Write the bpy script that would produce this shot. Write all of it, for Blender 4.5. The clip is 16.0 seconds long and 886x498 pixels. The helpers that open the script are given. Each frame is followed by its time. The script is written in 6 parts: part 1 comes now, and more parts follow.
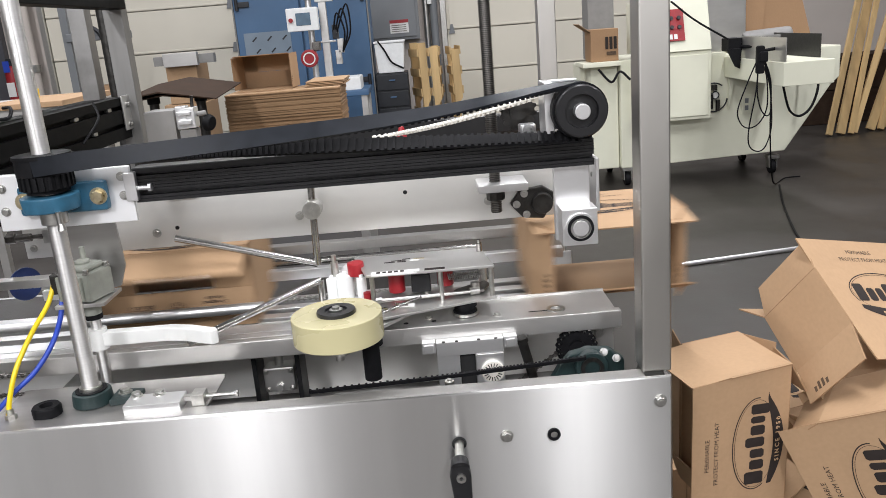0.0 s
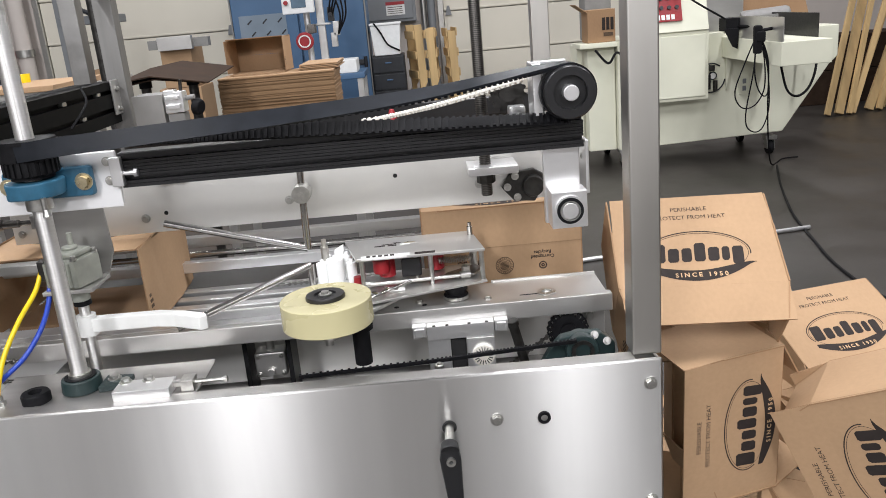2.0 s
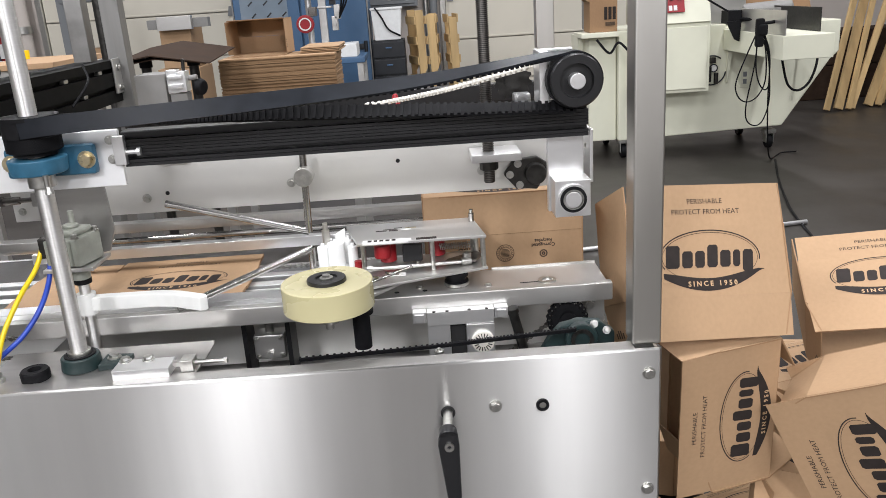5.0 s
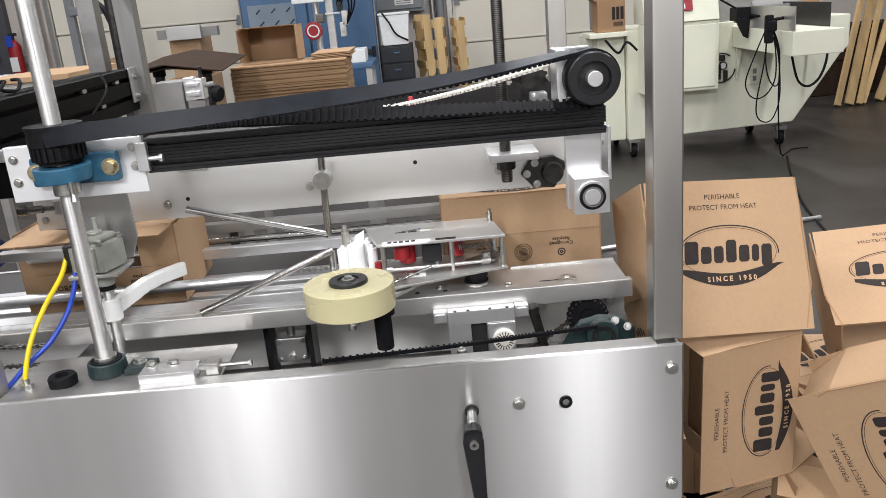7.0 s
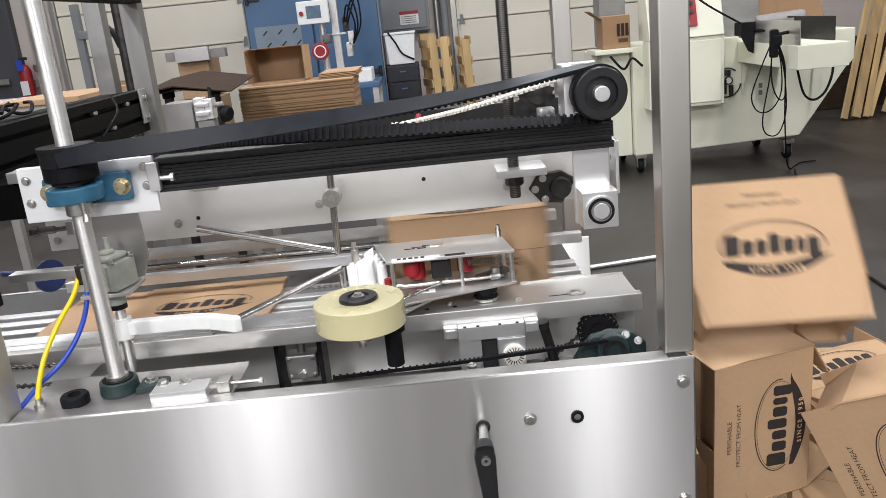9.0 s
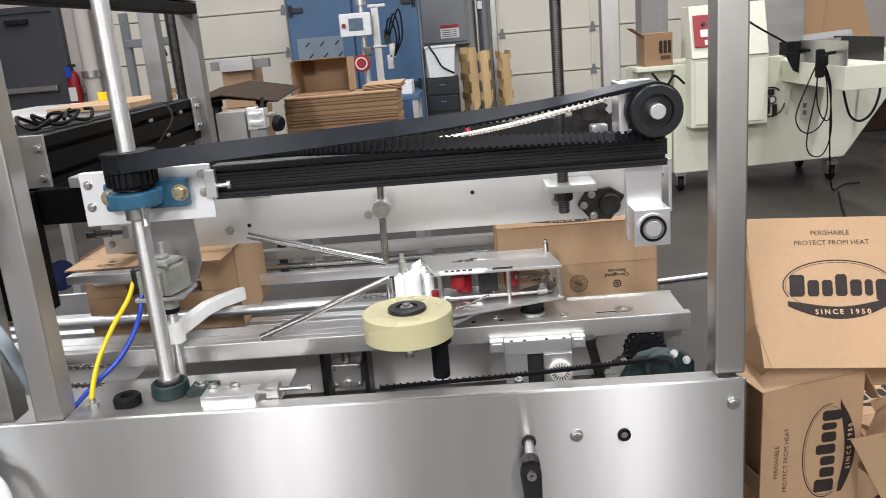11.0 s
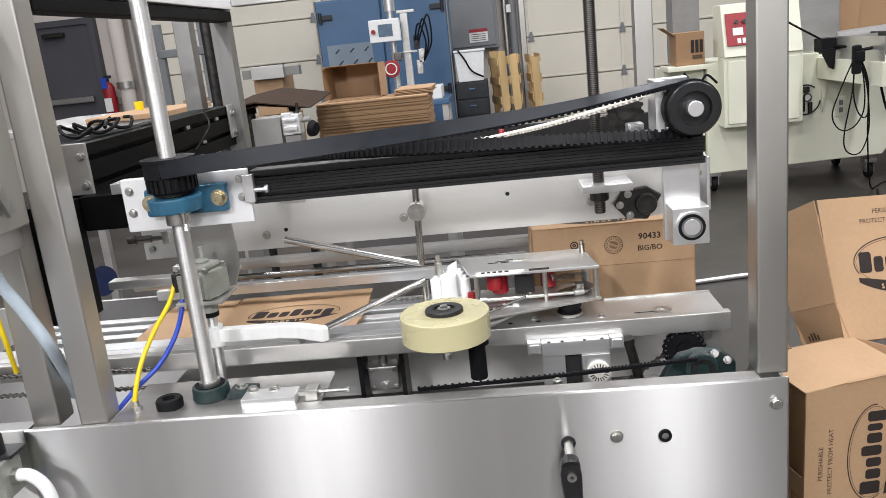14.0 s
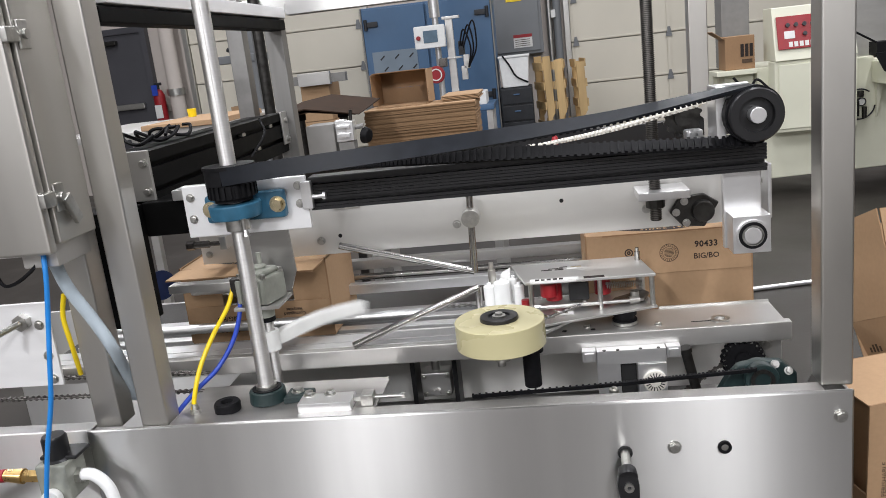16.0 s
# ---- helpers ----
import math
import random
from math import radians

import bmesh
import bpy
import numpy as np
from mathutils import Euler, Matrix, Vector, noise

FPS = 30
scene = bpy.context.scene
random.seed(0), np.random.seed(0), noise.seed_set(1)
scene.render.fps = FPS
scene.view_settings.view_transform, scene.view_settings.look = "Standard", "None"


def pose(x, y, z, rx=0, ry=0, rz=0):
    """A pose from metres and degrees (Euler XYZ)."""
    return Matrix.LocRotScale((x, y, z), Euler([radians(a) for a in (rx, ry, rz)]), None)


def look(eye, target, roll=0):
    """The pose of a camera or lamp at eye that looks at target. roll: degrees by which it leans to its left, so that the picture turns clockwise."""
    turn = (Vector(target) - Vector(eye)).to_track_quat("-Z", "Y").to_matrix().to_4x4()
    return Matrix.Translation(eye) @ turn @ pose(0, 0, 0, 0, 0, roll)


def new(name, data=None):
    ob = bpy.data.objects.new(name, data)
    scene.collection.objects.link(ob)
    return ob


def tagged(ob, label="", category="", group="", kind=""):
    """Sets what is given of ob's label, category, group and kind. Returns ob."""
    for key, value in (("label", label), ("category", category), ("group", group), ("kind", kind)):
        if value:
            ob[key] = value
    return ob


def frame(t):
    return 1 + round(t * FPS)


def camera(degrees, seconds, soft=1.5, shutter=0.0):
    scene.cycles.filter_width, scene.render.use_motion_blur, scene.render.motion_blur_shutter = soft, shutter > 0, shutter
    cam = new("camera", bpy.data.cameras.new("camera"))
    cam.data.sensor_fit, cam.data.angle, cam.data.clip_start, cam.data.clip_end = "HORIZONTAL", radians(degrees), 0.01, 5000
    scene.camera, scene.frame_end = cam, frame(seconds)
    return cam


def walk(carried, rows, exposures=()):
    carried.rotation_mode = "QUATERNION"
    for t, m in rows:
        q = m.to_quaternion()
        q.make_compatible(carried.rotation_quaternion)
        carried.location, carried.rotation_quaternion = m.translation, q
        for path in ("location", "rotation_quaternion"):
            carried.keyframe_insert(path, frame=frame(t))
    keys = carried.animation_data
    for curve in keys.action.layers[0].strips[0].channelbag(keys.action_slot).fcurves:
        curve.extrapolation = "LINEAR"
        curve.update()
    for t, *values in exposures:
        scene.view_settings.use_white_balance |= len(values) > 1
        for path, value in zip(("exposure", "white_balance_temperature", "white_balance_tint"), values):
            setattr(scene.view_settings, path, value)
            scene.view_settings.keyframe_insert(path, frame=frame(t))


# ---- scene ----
cam = camera(57.4, 16.0, soft=0.6, shutter=0.6)
PATH = [
    (0, (-0.003, -0.002, 1.493), (0.013, 1.925, 0.958), -4.7),
    (0.5, (0.01, 0.001, 1.498), (0.027, 1.928, 0.961), -4.9),
    (1, (0.022, 0.005, 1.495), (0.037, 1.93, 0.954), -5.1),
    (1.5, (0.021, 0.007, 1.491), (0.033, 1.928, 0.935), -5.3),
    (2, (0.015, 0.006, 1.49), (0.029, 1.921, 0.915), -5.1),
    (2.5, (0.016, 0.009, 1.487), (0.039, 1.919, 0.894), -4.7),
    (3, (0.014, 0.006, 1.487), (0.048, 1.913, 0.886), -4.2),
    (3.5, (0.006, 0.0, 1.491), (0.044, 1.906, 0.888), -3.8),
    (6, (0.0, 0.008, 1.488), (0.012, 1.914, 0.881), -4.1),
    (6.5, (-0.018, 0.001, 1.488), (-0.009, 1.907, 0.883), -4.5),
    (7, (-0.016, -0.005, 1.486), (-0.017, 1.904, 0.891), -5.1),
    (7.5, (-0.022, -0.006, 1.486), (-0.026, 1.906, 0.9), -5.4),
    (8, (-0.018, -0.005, 1.484), (-0.027, 1.911, 0.909), -5.7),
    (10.5, (-0.039, -0.019, 1.487), (-0.09, 1.911, 0.966), -5.4),
    (11, (-0.051, -0.017, 1.489), (-0.143, 1.914, 0.975), -4.9),
    (11.5, (-0.051, -0.01, 1.487), (-0.164, 1.92, 0.975), -4.9),
    (12, (-0.051, -0.012, 1.488), (-0.181, 1.918, 0.978), -5.0),
    (12.5, (-0.049, -0.011, 1.485), (-0.187, 1.919, 0.977), -5.1),
    (13, (-0.051, -0.009, 1.486), (-0.201, 1.921, 0.984), -5.5),
    (13.5, (-0.05, -0.012, 1.487), (-0.213, 1.918, 0.985), -6.0),
    (14, (-0.062, -0.02, 1.485), (-0.228, 1.91, 0.989), -6.1),
    (14.5, (-0.069, -0.027, 1.483), (-0.251, 1.903, 0.991), -6.4),
    (15, (-0.086, -0.028, 1.487), (-0.294, 1.9, 0.999), -6.5),
    (15.5, (-0.094, -0.029, 1.487), (-0.335, 1.898, 1.012), -6.4),
    (16, (-0.087, -0.023, 1.491), (-0.353, 1.903, 1.018), -6.5),
]
walk(cam, [(t, look(eye, target, roll)) for t, eye, target, roll in PATH], [(0.0, 0.0), (10.0, 0.0), (14.5, 0.03), (15.0, 0.02), (15.5, -0.19), (16.0, -0.21)])


# ---------- world and lights ----------
world = bpy.data.worlds.new("hall")
scene.world = world
world.use_nodes = True
world.node_tree.nodes["Background"].inputs[0].default_value = (0.95, 0.95, 1.0, 1)
world.node_tree.nodes["Background"].inputs[1].default_value = 0.012
scene.view_settings.exposure = 0.0


def area(name, x, y, z, sx, sy, watts, colour=(0.960, 0.960, 1.0)):
    lamp = bpy.data.lights.new(name, "AREA")
    lamp.shape, lamp.size, lamp.size_y, lamp.energy, lamp.color = "RECTANGLE", sx, sy, watts, colour
    ob = new(name, lamp)
    ob.matrix_world = pose(x, y, z)
    return ob


for lx, near, watts, far in ((-5.0, -4.61, 235, 1.0), (-2.2, -1.76, 310, 0.78), (0.6, 1.09, 225, 0.75), (3.4, 3.94, 145, 1.38)):
    area("ceiling_lamp", near, -3.4, 3.9, 0.16, 2.6, watts)
    area("ceiling_lamp", lx, 1.4, 4.6, 0.3, 2.4, 104)
    area("ceiling_lamp", lx, 5.4, 4.6, 0.3, 2.4, 95 * far)
    area("ceiling_lamp", lx, 8.9, 4.6, 0.3, 2.0, 45 * far)


# ---------- materials ----------
def nodes_of(name):
    m = bpy.data.materials.new(name)
    m.use_nodes = True
    nt = m.node_tree
    return m, nt, nt.nodes["Principled BSDF"]


def surface(name, colour, rough=0.5, metal=0.0, vary=0.15, scale=20.0, bump=0.0, bump_scale=200.0, stretch=(1, 1, 1), rough_vary=0.1, coat=0.0, island=0.0, dirt=0.0, dirt_colour=(0.1, 0.09, 0.08), spec=0.5):
    m, nt, p = nodes_of(name)
    N, Lk = nt.nodes, nt.links
    tc = N.new("ShaderNodeTexCoord")
    mp = N.new("ShaderNodeMapping")
    mp.inputs["Scale"].default_value = stretch
    Lk.new(tc.outputs["Object"], mp.inputs[0])
    big = N.new("ShaderNodeTexNoise")
    big.inputs["Scale"].default_value, big.inputs["Detail"].default_value = scale, 5
    Lk.new(mp.outputs[0], big.inputs["Vector"])
    ramp = N.new("ShaderNodeMapRange")
    ramp.inputs["From Min"].default_value, ramp.inputs["From Max"].default_value = 0.3, 0.7
    ramp.inputs["To Min"].default_value, ramp.inputs["To Max"].default_value = 1 - vary, 1 + vary
    Lk.new(big.outputs["Fac"], ramp.inputs["Value"])
    hue = N.new("ShaderNodeHueSaturation")
    hue.inputs["Color"].default_value = (*colour, 1)
    Lk.new(ramp.outputs[0], hue.inputs["Value"])
    out = hue.outputs[0]
    if island:
        info = N.new("ShaderNodeObjectInfo")
        r2 = N.new("ShaderNodeMapRange")
        r2.inputs["To Min"].default_value, r2.inputs["To Max"].default_value = 1 - island, 1 + island
        Lk.new(info.outputs["Random"], r2.inputs["Value"])
        h2 = N.new("ShaderNodeHueSaturation")
        Lk.new(out, h2.inputs["Color"])
        Lk.new(r2.outputs[0], h2.inputs["Value"])
        out = h2.outputs[0]
    if dirt:
        dn = N.new("ShaderNodeTexNoise")
        dn.inputs["Scale"].default_value, dn.inputs["Detail"].default_value, dn.inputs["Roughness"].default_value = scale * 0.23, 8, 0.65
        Lk.new(tc.outputs["Object"], dn.inputs["Vector"])
        dr = N.new("ShaderNodeMapRange")
        dr.inputs["From Min"].default_value, dr.inputs["From Max"].default_value, dr.inputs["To Max"].default_value = 0.5, 0.72, dirt
        Lk.new(dn.outputs["Fac"], dr.inputs["Value"])
        mix = N.new("ShaderNodeMix")
        mix.data_type = "RGBA"
        Lk.new(dr.outputs[0], mix.inputs["Factor"])
        Lk.new(out, mix.inputs["A"])
        mix.inputs["B"].default_value = (*dirt_colour, 1)
        out = mix.outputs["Result"]
    Lk.new(out, p.inputs["Base Color"])
    rr = N.new("ShaderNodeMapRange")
    rr.inputs["To Min"].default_value, rr.inputs["To Max"].default_value = max(0.02, rough - rough_vary), min(1, rough + rough_vary)
    Lk.new(big.outputs["Fac"], rr.inputs["Value"])
    Lk.new(rr.outputs[0], p.inputs["Roughness"])
    p.inputs["Metallic"].default_value = metal
    p.inputs["Specular IOR Level"].default_value = spec
    p.inputs["Coat Weight"].default_value = coat
    if bump:
        fine = N.new("ShaderNodeTexNoise")
        fine.inputs["Scale"].default_value, fine.inputs["Detail"].default_value = bump_scale, 3
        Lk.new(mp.outputs[0], fine.inputs["Vector"])
        b = N.new("ShaderNodeBump")
        b.inputs["Strength"].default_value, b.inputs["Distance"].default_value = bump, 0.002
        Lk.new(fine.outputs["Fac"], b.inputs["Height"])
        Lk.new(b.outputs[0], p.inputs["Normal"])
    return m


M = {
    # Colour noise stretched upright imitates soft reflection bands; the dirt is real smudging.
    "steel": surface("brushed_stainless", (0.64, 0.635, 0.62), 0.32, 1.0, 0.10, 2.6, 0.0, 5, (2.5, 2.5, 0.12), 0.05, dirt=0.35, dirt_colour=(0.55, 0.54, 0.52)),
    "steel_v": surface("brushed_stainless_upright", (0.60, 0.585, 0.55), 0.38, 1.0, 0.10, 3, 0.0, 500, (2, 2, 0.5), 0.10),
    "plate": surface("mill_finish_plate", (0.60, 0.59, 0.57), 0.36, 0.85, 0.06, 6, 0.0, 700, (1, 1, 3), 0.06, dirt=0.25, dirt_colour=(0.36, 0.33, 0.29)),
    "alu": surface("machined_aluminium", (0.80, 0.80, 0.80), 0.33, 0.9, 0.04, 18, 0.0, 900, (1, 1, 3), 0.0),
    "chrome": surface("polished_shaft", (0.44, 0.43, 0.415), 0.19, 1.0, 0.05, 40, 0.0, 300, (1, 1, 10), 0.02),
    "shaft": surface("ground_steel_shaft", (0.74, 0.73, 0.71), 0.42, 1.0, 0.05, 40, 0.0, 300, (1, 1, 10), 0.02),
    "flange": surface("dull_folded_stainless", (0.40, 0.39, 0.375), 0.42, 0.9, 0.10, 9, 0.0, 500, (0.4, 4, 4), 0.06),
    # Darker post steel with the rear post's shade put into its colour.
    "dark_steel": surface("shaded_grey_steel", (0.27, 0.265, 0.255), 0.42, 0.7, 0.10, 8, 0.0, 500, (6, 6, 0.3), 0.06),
    "black_dull": surface("dull_black_steel", (0.005, 0.005, 0.005), 0.5, 0.0, 0.2, 30, 0.0, 200, spec=0.06),
    "zinc": surface("zinc_bolt", (0.52, 0.515, 0.49), 0.34, 1.0, 0.12, 120),
    "gold": surface("yellow_zinc_bolt", (0.58, 0.50, 0.33), 0.30, 1.0, 0.15, 120),
    "brass": surface("brass_fitting", (0.70, 0.48, 0.20), 0.3, 1.0, 0.12, 80),
    "black": surface("black_anodised", (0.012, 0.012, 0.013), 0.34, 0.0, 0.1, 30, 0.0, 200, rough_vary=0.0, spec=0.42),
    "rubber": surface("black_rubber", (0.008, 0.008, 0.009), 0.55, 0.0, 0.25, 60, 0.1, 400, spec=0.12),
    "belt": surface("belt_back", (0.012, 0.014, 0.018), 0.42, 0.0, 0.2, 40, 0.05, 300, spec=0.16),
    "darkmetal": surface("oiled_dark_steel", (0.06, 0.058, 0.055), 0.38, 0.9, 0.3, 60, 0.1, 200),
    "chain": surface("roller_chain_steel", (0.16, 0.15, 0.14), 0.4, 1.0, 0.3, 90),
    "whitechain": surface("pale_plastic_chain", (0.78, 0.75, 0.68), 0.45, 0.0, 0.1, 60),
    "blue_cast": surface("blue_enamel_casting", (0.028, 0.115, 0.19), 0.42, 0.0, 0.2, 40, 0.2, 120),
    "green_cast": surface("green_enamel_casting", (0.012, 0.026, 0.026), 0.42, 0.0, 0.2, 40, 0.25, 120),
    "white": surface("white_plastic", (0.80, 0.81, 0.80), 0.42, 0.0, 0.04, 30, 0.03, 120),
    "paint_white": surface("cream_machine_paint", (0.74, 0.74, 0.60), 0.42, 0.0, 0.05, 3, 0.04, 80, dirt=0.12, dirt_colour=(0.45, 0.42, 0.33)),
    "tape": surface("tape_roll_side", (0.52, 0.475, 0.275), 0.28, 0.0, 0.015, 4, 0, 30, (1, 1, 2), coat=0.2),
    "red": surface("red_paint", (0.30, 0.012, 0.018), 0.4, 0.0, 0.1, 30),
    "blue_cup": surface("blue_suction_rubber", (0.012, 0.03, 0.12), 0.45, 0.0, 0.2, 40),
    "yellow_hose": surface("yellow_air_hose", (0.85, 0.62, 0.01), 0.35, 0.0, 0.05, 30),
    "blue_hose": surface("blue_air_hose", (0.02, 0.06, 0.42), 0.32, 0.0, 0.08, 30),
    "sky_hose": surface("bright_blue_air_hose", (0.02, 0.22, 0.62), 0.32, 0.0, 0.08, 30),
    "grey_hose": surface("grey_hose", (0.45, 0.52, 0.57), 0.4, 0.0, 0.08, 30),
    "greycast": surface("grey_cast_actuator", (0.30, 0.31, 0.27), 0.42, 0.3, 0.12, 40, 0.2, 160),
    "floor": surface("worn_concrete_floor", (0.033, 0.029, 0.025), 0.46, 0.0, 0.32, 2.2, 0.15, 60, rough_vary=0.2, dirt=0.6, dirt_colour=(0.024, 0.020, 0.016)),
    "pan": surface("dull_steel_pan", (0.30, 0.295, 0.285), 0.42, 0.8, 0.2, 8, 0.05, 90, dirt=0.5, dirt_colour=(0.07, 0.065, 0.06)),
    # Brown board coloured far darker, with the shadow on it in the colour.
    "kraft_dark": surface("shaded_dark_board", (0.042, 0.027, 0.019), 0.85, 0.0, 0.2, 12, 0.1, 100, spec=0.1),
    # Unseen walls, darker than the north one so metals have darkness to reflect.
    "wall_far": surface("unseen_dark_wall", (0.30, 0.29, 0.28), 0.8, 0.0, 0.08, 1.5, 0.2, 30),
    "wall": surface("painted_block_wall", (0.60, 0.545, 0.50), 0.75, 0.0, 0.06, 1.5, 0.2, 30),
    "door_panel": surface("cream_sectional_door", (0.70, 0.66, 0.56), 0.5, 0.0, 0.04, 1.2, 0.05, 40),
    # Unseen ceiling, coloured dark so that only the lamps show bright in metal.
    "ceiling": surface("unseen_dark_ceiling", (0.16, 0.16, 0.16), 0.8, 0.0, 0.05, 1.0),
    "man_door": surface("dark_grey_door_paint", (0.065, 0.065, 0.075), 0.5, 0.0, 0.1, 2.0),
    "blue_paint": surface("blue_cabinet_paint", (0.06, 0.13, 0.24), 0.42, 0.0, 0.08, 2.5, 0.03, 60, dirt=0.15, dirt_colour=(0.2, 0.22, 0.25)),
    "grey_paint": surface("grey_panel_paint", (0.19, 0.20, 0.21), 0.45, 0.0, 0.07, 3),
    "wood": surface("pallet_pine", (0.52, 0.36, 0.17), 0.65, 0.0, 0.2, 9, 0.2, 60, (1, 1, 0.15), island=0.15),
    "dark_case": surface("dark_plastic_case", (0.014, 0.016, 0.02), 0.42, 0.0, 0.2, 20),
    "screen": surface("display_glass", (0.10, 0.16, 0.22), 0.12, 0.0, 0.15, 15),
    "ink": surface("printing_ink", (0.028, 0.022, 0.02), 0.75, 0.0, 0.15, 60, spec=0.2),
    "ink_thin": surface("worn_printing_ink", (0.09, 0.06, 0.04), 0.75, 0.0, 0.3, 90, spec=0.2),
    "kraft_text": surface("kraft_lettering", (0.52, 0.35, 0.20), 0.75, 0.0, 0.05, 60, spec=0.2),
    "label": surface("white_label", (0.75, 0.75, 0.73), 0.5, 0.0, 0.04, 20),
    "poster_grey": surface("matte_grey_print", (0.20, 0.25, 0.30), 0.7, 0.0, 0.08, 6),
    "motor_grey": surface("light_grey_motor_paint", (0.22, 0.215, 0.205), 0.55, 0.0, 0.08, 20),
    "sheet_steel": surface("dull_sheet_steel", (0.74, 0.73, 0.70), 0.46, 0.5, 0.05, 4, 0.0, 700, (1, 1, 4), 0.08, dirt=0.3, dirt_colour=(0.50, 0.47, 0.42)),
    "bright_plate": surface("bright_milled_plate", (0.88, 0.88, 0.88), 0.40, 0.35, 0.03, 12, 0.0, 700, (1, 1, 4), 0.04),
    "nylon": surface("translucent_nylon", (0.76, 0.765, 0.74), 0.4, 0.0, 0.04, 30, 0.03, 120),
    "hole": surface("dark_opening", (0.008, 0.008, 0.008), 0.8, 0.0, 0.1, 20),
}


def cardboard(name, colour, flute=True):
    m, nt, p = nodes_of(name)
    N, Lk = nt.nodes, nt.links
    tc = N.new("ShaderNodeTexCoord")
    n1 = N.new("ShaderNodeTexNoise")
    n1.inputs["Scale"].default_value, n1.inputs["Detail"].default_value = 7, 6
    mp = N.new("ShaderNodeMapping")
    mp.inputs["Scale"].default_value = (120, 90, 60)
    n2 = N.new("ShaderNodeTexNoise")
    n2.inputs["Scale"].default_value, n2.inputs["Detail"].default_value = 1.0, 3
    Lk.new(tc.outputs["Object"], n1.inputs["Vector"])
    Lk.new(tc.outputs["Object"], mp.inputs[0])
    Lk.new(mp.outputs[0], n2.inputs["Vector"])
    add = N.new("ShaderNodeMath")
    add.operation = "ADD"
    Lk.new(n1.outputs["Fac"], add.inputs[0])
    Lk.new(n2.outputs["Fac"], add.inputs[1])
    mr = N.new("ShaderNodeMapRange")
    mr.inputs["From Min"].default_value, mr.inputs["From Max"].default_value = 0.7, 1.3
    mr.inputs["To Min"].default_value, mr.inputs["To Max"].default_value = 0.95, 1.05
    Lk.new(add.outputs[0], mr.inputs["Value"])
    hs = N.new("ShaderNodeHueSaturation")
    hs.inputs["Color"].default_value = (*colour, 1)
    Lk.new(mr.outputs[0], hs.inputs["Value"])
    Lk.new(hs.outputs[0], p.inputs["Base Color"])
    p.inputs["Roughness"].default_value = 0.78
    p.inputs["Specular IOR Level"].default_value = 0.25
    b = N.new("ShaderNodeBump")
    b.inputs["Strength"].default_value, b.inputs["Distance"].default_value = 0.12, 0.001
    Lk.new(n2.outputs["Fac"], b.inputs["Height"])
    Lk.new(b.outputs[0], p.inputs["Normal"])
    return m


def brushed(m, amount=0.85, axis="X", turn=0.0):
    """Fine grain: highlights spread across it."""
    nt = m.node_tree
    tan = nt.nodes.new("ShaderNodeTangent")
    tan.direction_type, tan.axis = "RADIAL", axis
    p = nt.nodes["Principled BSDF"]
    p.inputs["Anisotropic"].default_value = amount
    p.inputs["Anisotropic Rotation"].default_value = turn
    nt.links.new(tan.outputs[0], p.inputs["Tangent"])


brushed(M["steel"], 1.0)
brushed(M["shaft"], 0.85, "Z", 0.25)
M["kraft"] = cardboard("kraft_cardboard", (0.395, 0.258, 0.15))
# Darker copy of kraft; the stack's shaded front is put into its colour.
M["kraft_stack"] = cardboard("shaded_stack_cardboard", (0.27, 0.168, 0.09))
M["kraft_edge"] = cardboard("cut_cardboard_edge", (0.31, 0.19, 0.105))


# ---------- building helpers ----------
PIVOT = {}


def bm_box(x0, x1, y0, y1, z0, z1, bevel=0.0, seg=2):
    bm = bmesh.new()
    bmesh.ops.create_cube(bm, size=1)
    bmesh.ops.transform(bm, matrix=Matrix.Translation(((x0 + x1) / 2, (y0 + y1) / 2, (z0 + z1) / 2)) @ Matrix.Diagonal((x1 - x0, y1 - y0, z1 - z0, 1)), verts=bm.verts)
    if bevel:
        bmesh.ops.bevel(bm, geom=bm.edges[:], offset=bevel, segments=seg, affect="EDGES", profile=0.5)
    return bm


def bm_rod(a, b, r, r2=None, n=24, bevel=0.0, caps=True):
    a, b = Vector(a), Vector(b)
    bm = bmesh.new()
    bmesh.ops.create_cone(bm, cap_ends=caps, segments=n, radius1=r, radius2=r if r2 is None else r2, depth=(b - a).length)
    if bevel:
        rim = [e for e in bm.edges if len(e.link_faces) == 2 and abs(e.verts[0].co.z - e.verts[1].co.z) < 1e-6]
        bmesh.ops.bevel(bm, geom=rim, offset=bevel, segments=2, affect="EDGES", profile=0.5)
    q = (b - a).to_track_quat("Z", "Y").to_matrix().to_4x4()
    bmesh.ops.transform(bm, matrix=Matrix.Translation((a + b) / 2) @ q, verts=bm.verts)
    return bm


def bm_ring(c, axis, r_in, r_out, h, n=36):
    """A ring with square section about axis, centred on c."""
    bm = bmesh.new()
    rows = []
    for r, z in ((r_in, -h / 2), (r_out, -h / 2), (r_out, h / 2), (r_in, h / 2)):
        rows.append([bm.verts.new((r * math.cos(2 * math.pi * i / n), r * math.sin(2 * math.pi * i / n), z)) for i in range(n)])
    for k in range(4):
        for i in range(n):
            bm.faces.new((rows[k][i], rows[k][(i + 1) % n], rows[(k + 1) % 4][(i + 1) % n], rows[(k + 1) % 4][i]))
    q = Vector(axis).to_track_quat("Z", "Y").to_matrix().to_4x4()
    bmesh.ops.transform(bm, matrix=Matrix.Translation(c) @ q, verts=bm.verts)
    bmesh.ops.recalc_face_normals(bm, faces=bm.faces[:])
    return bm


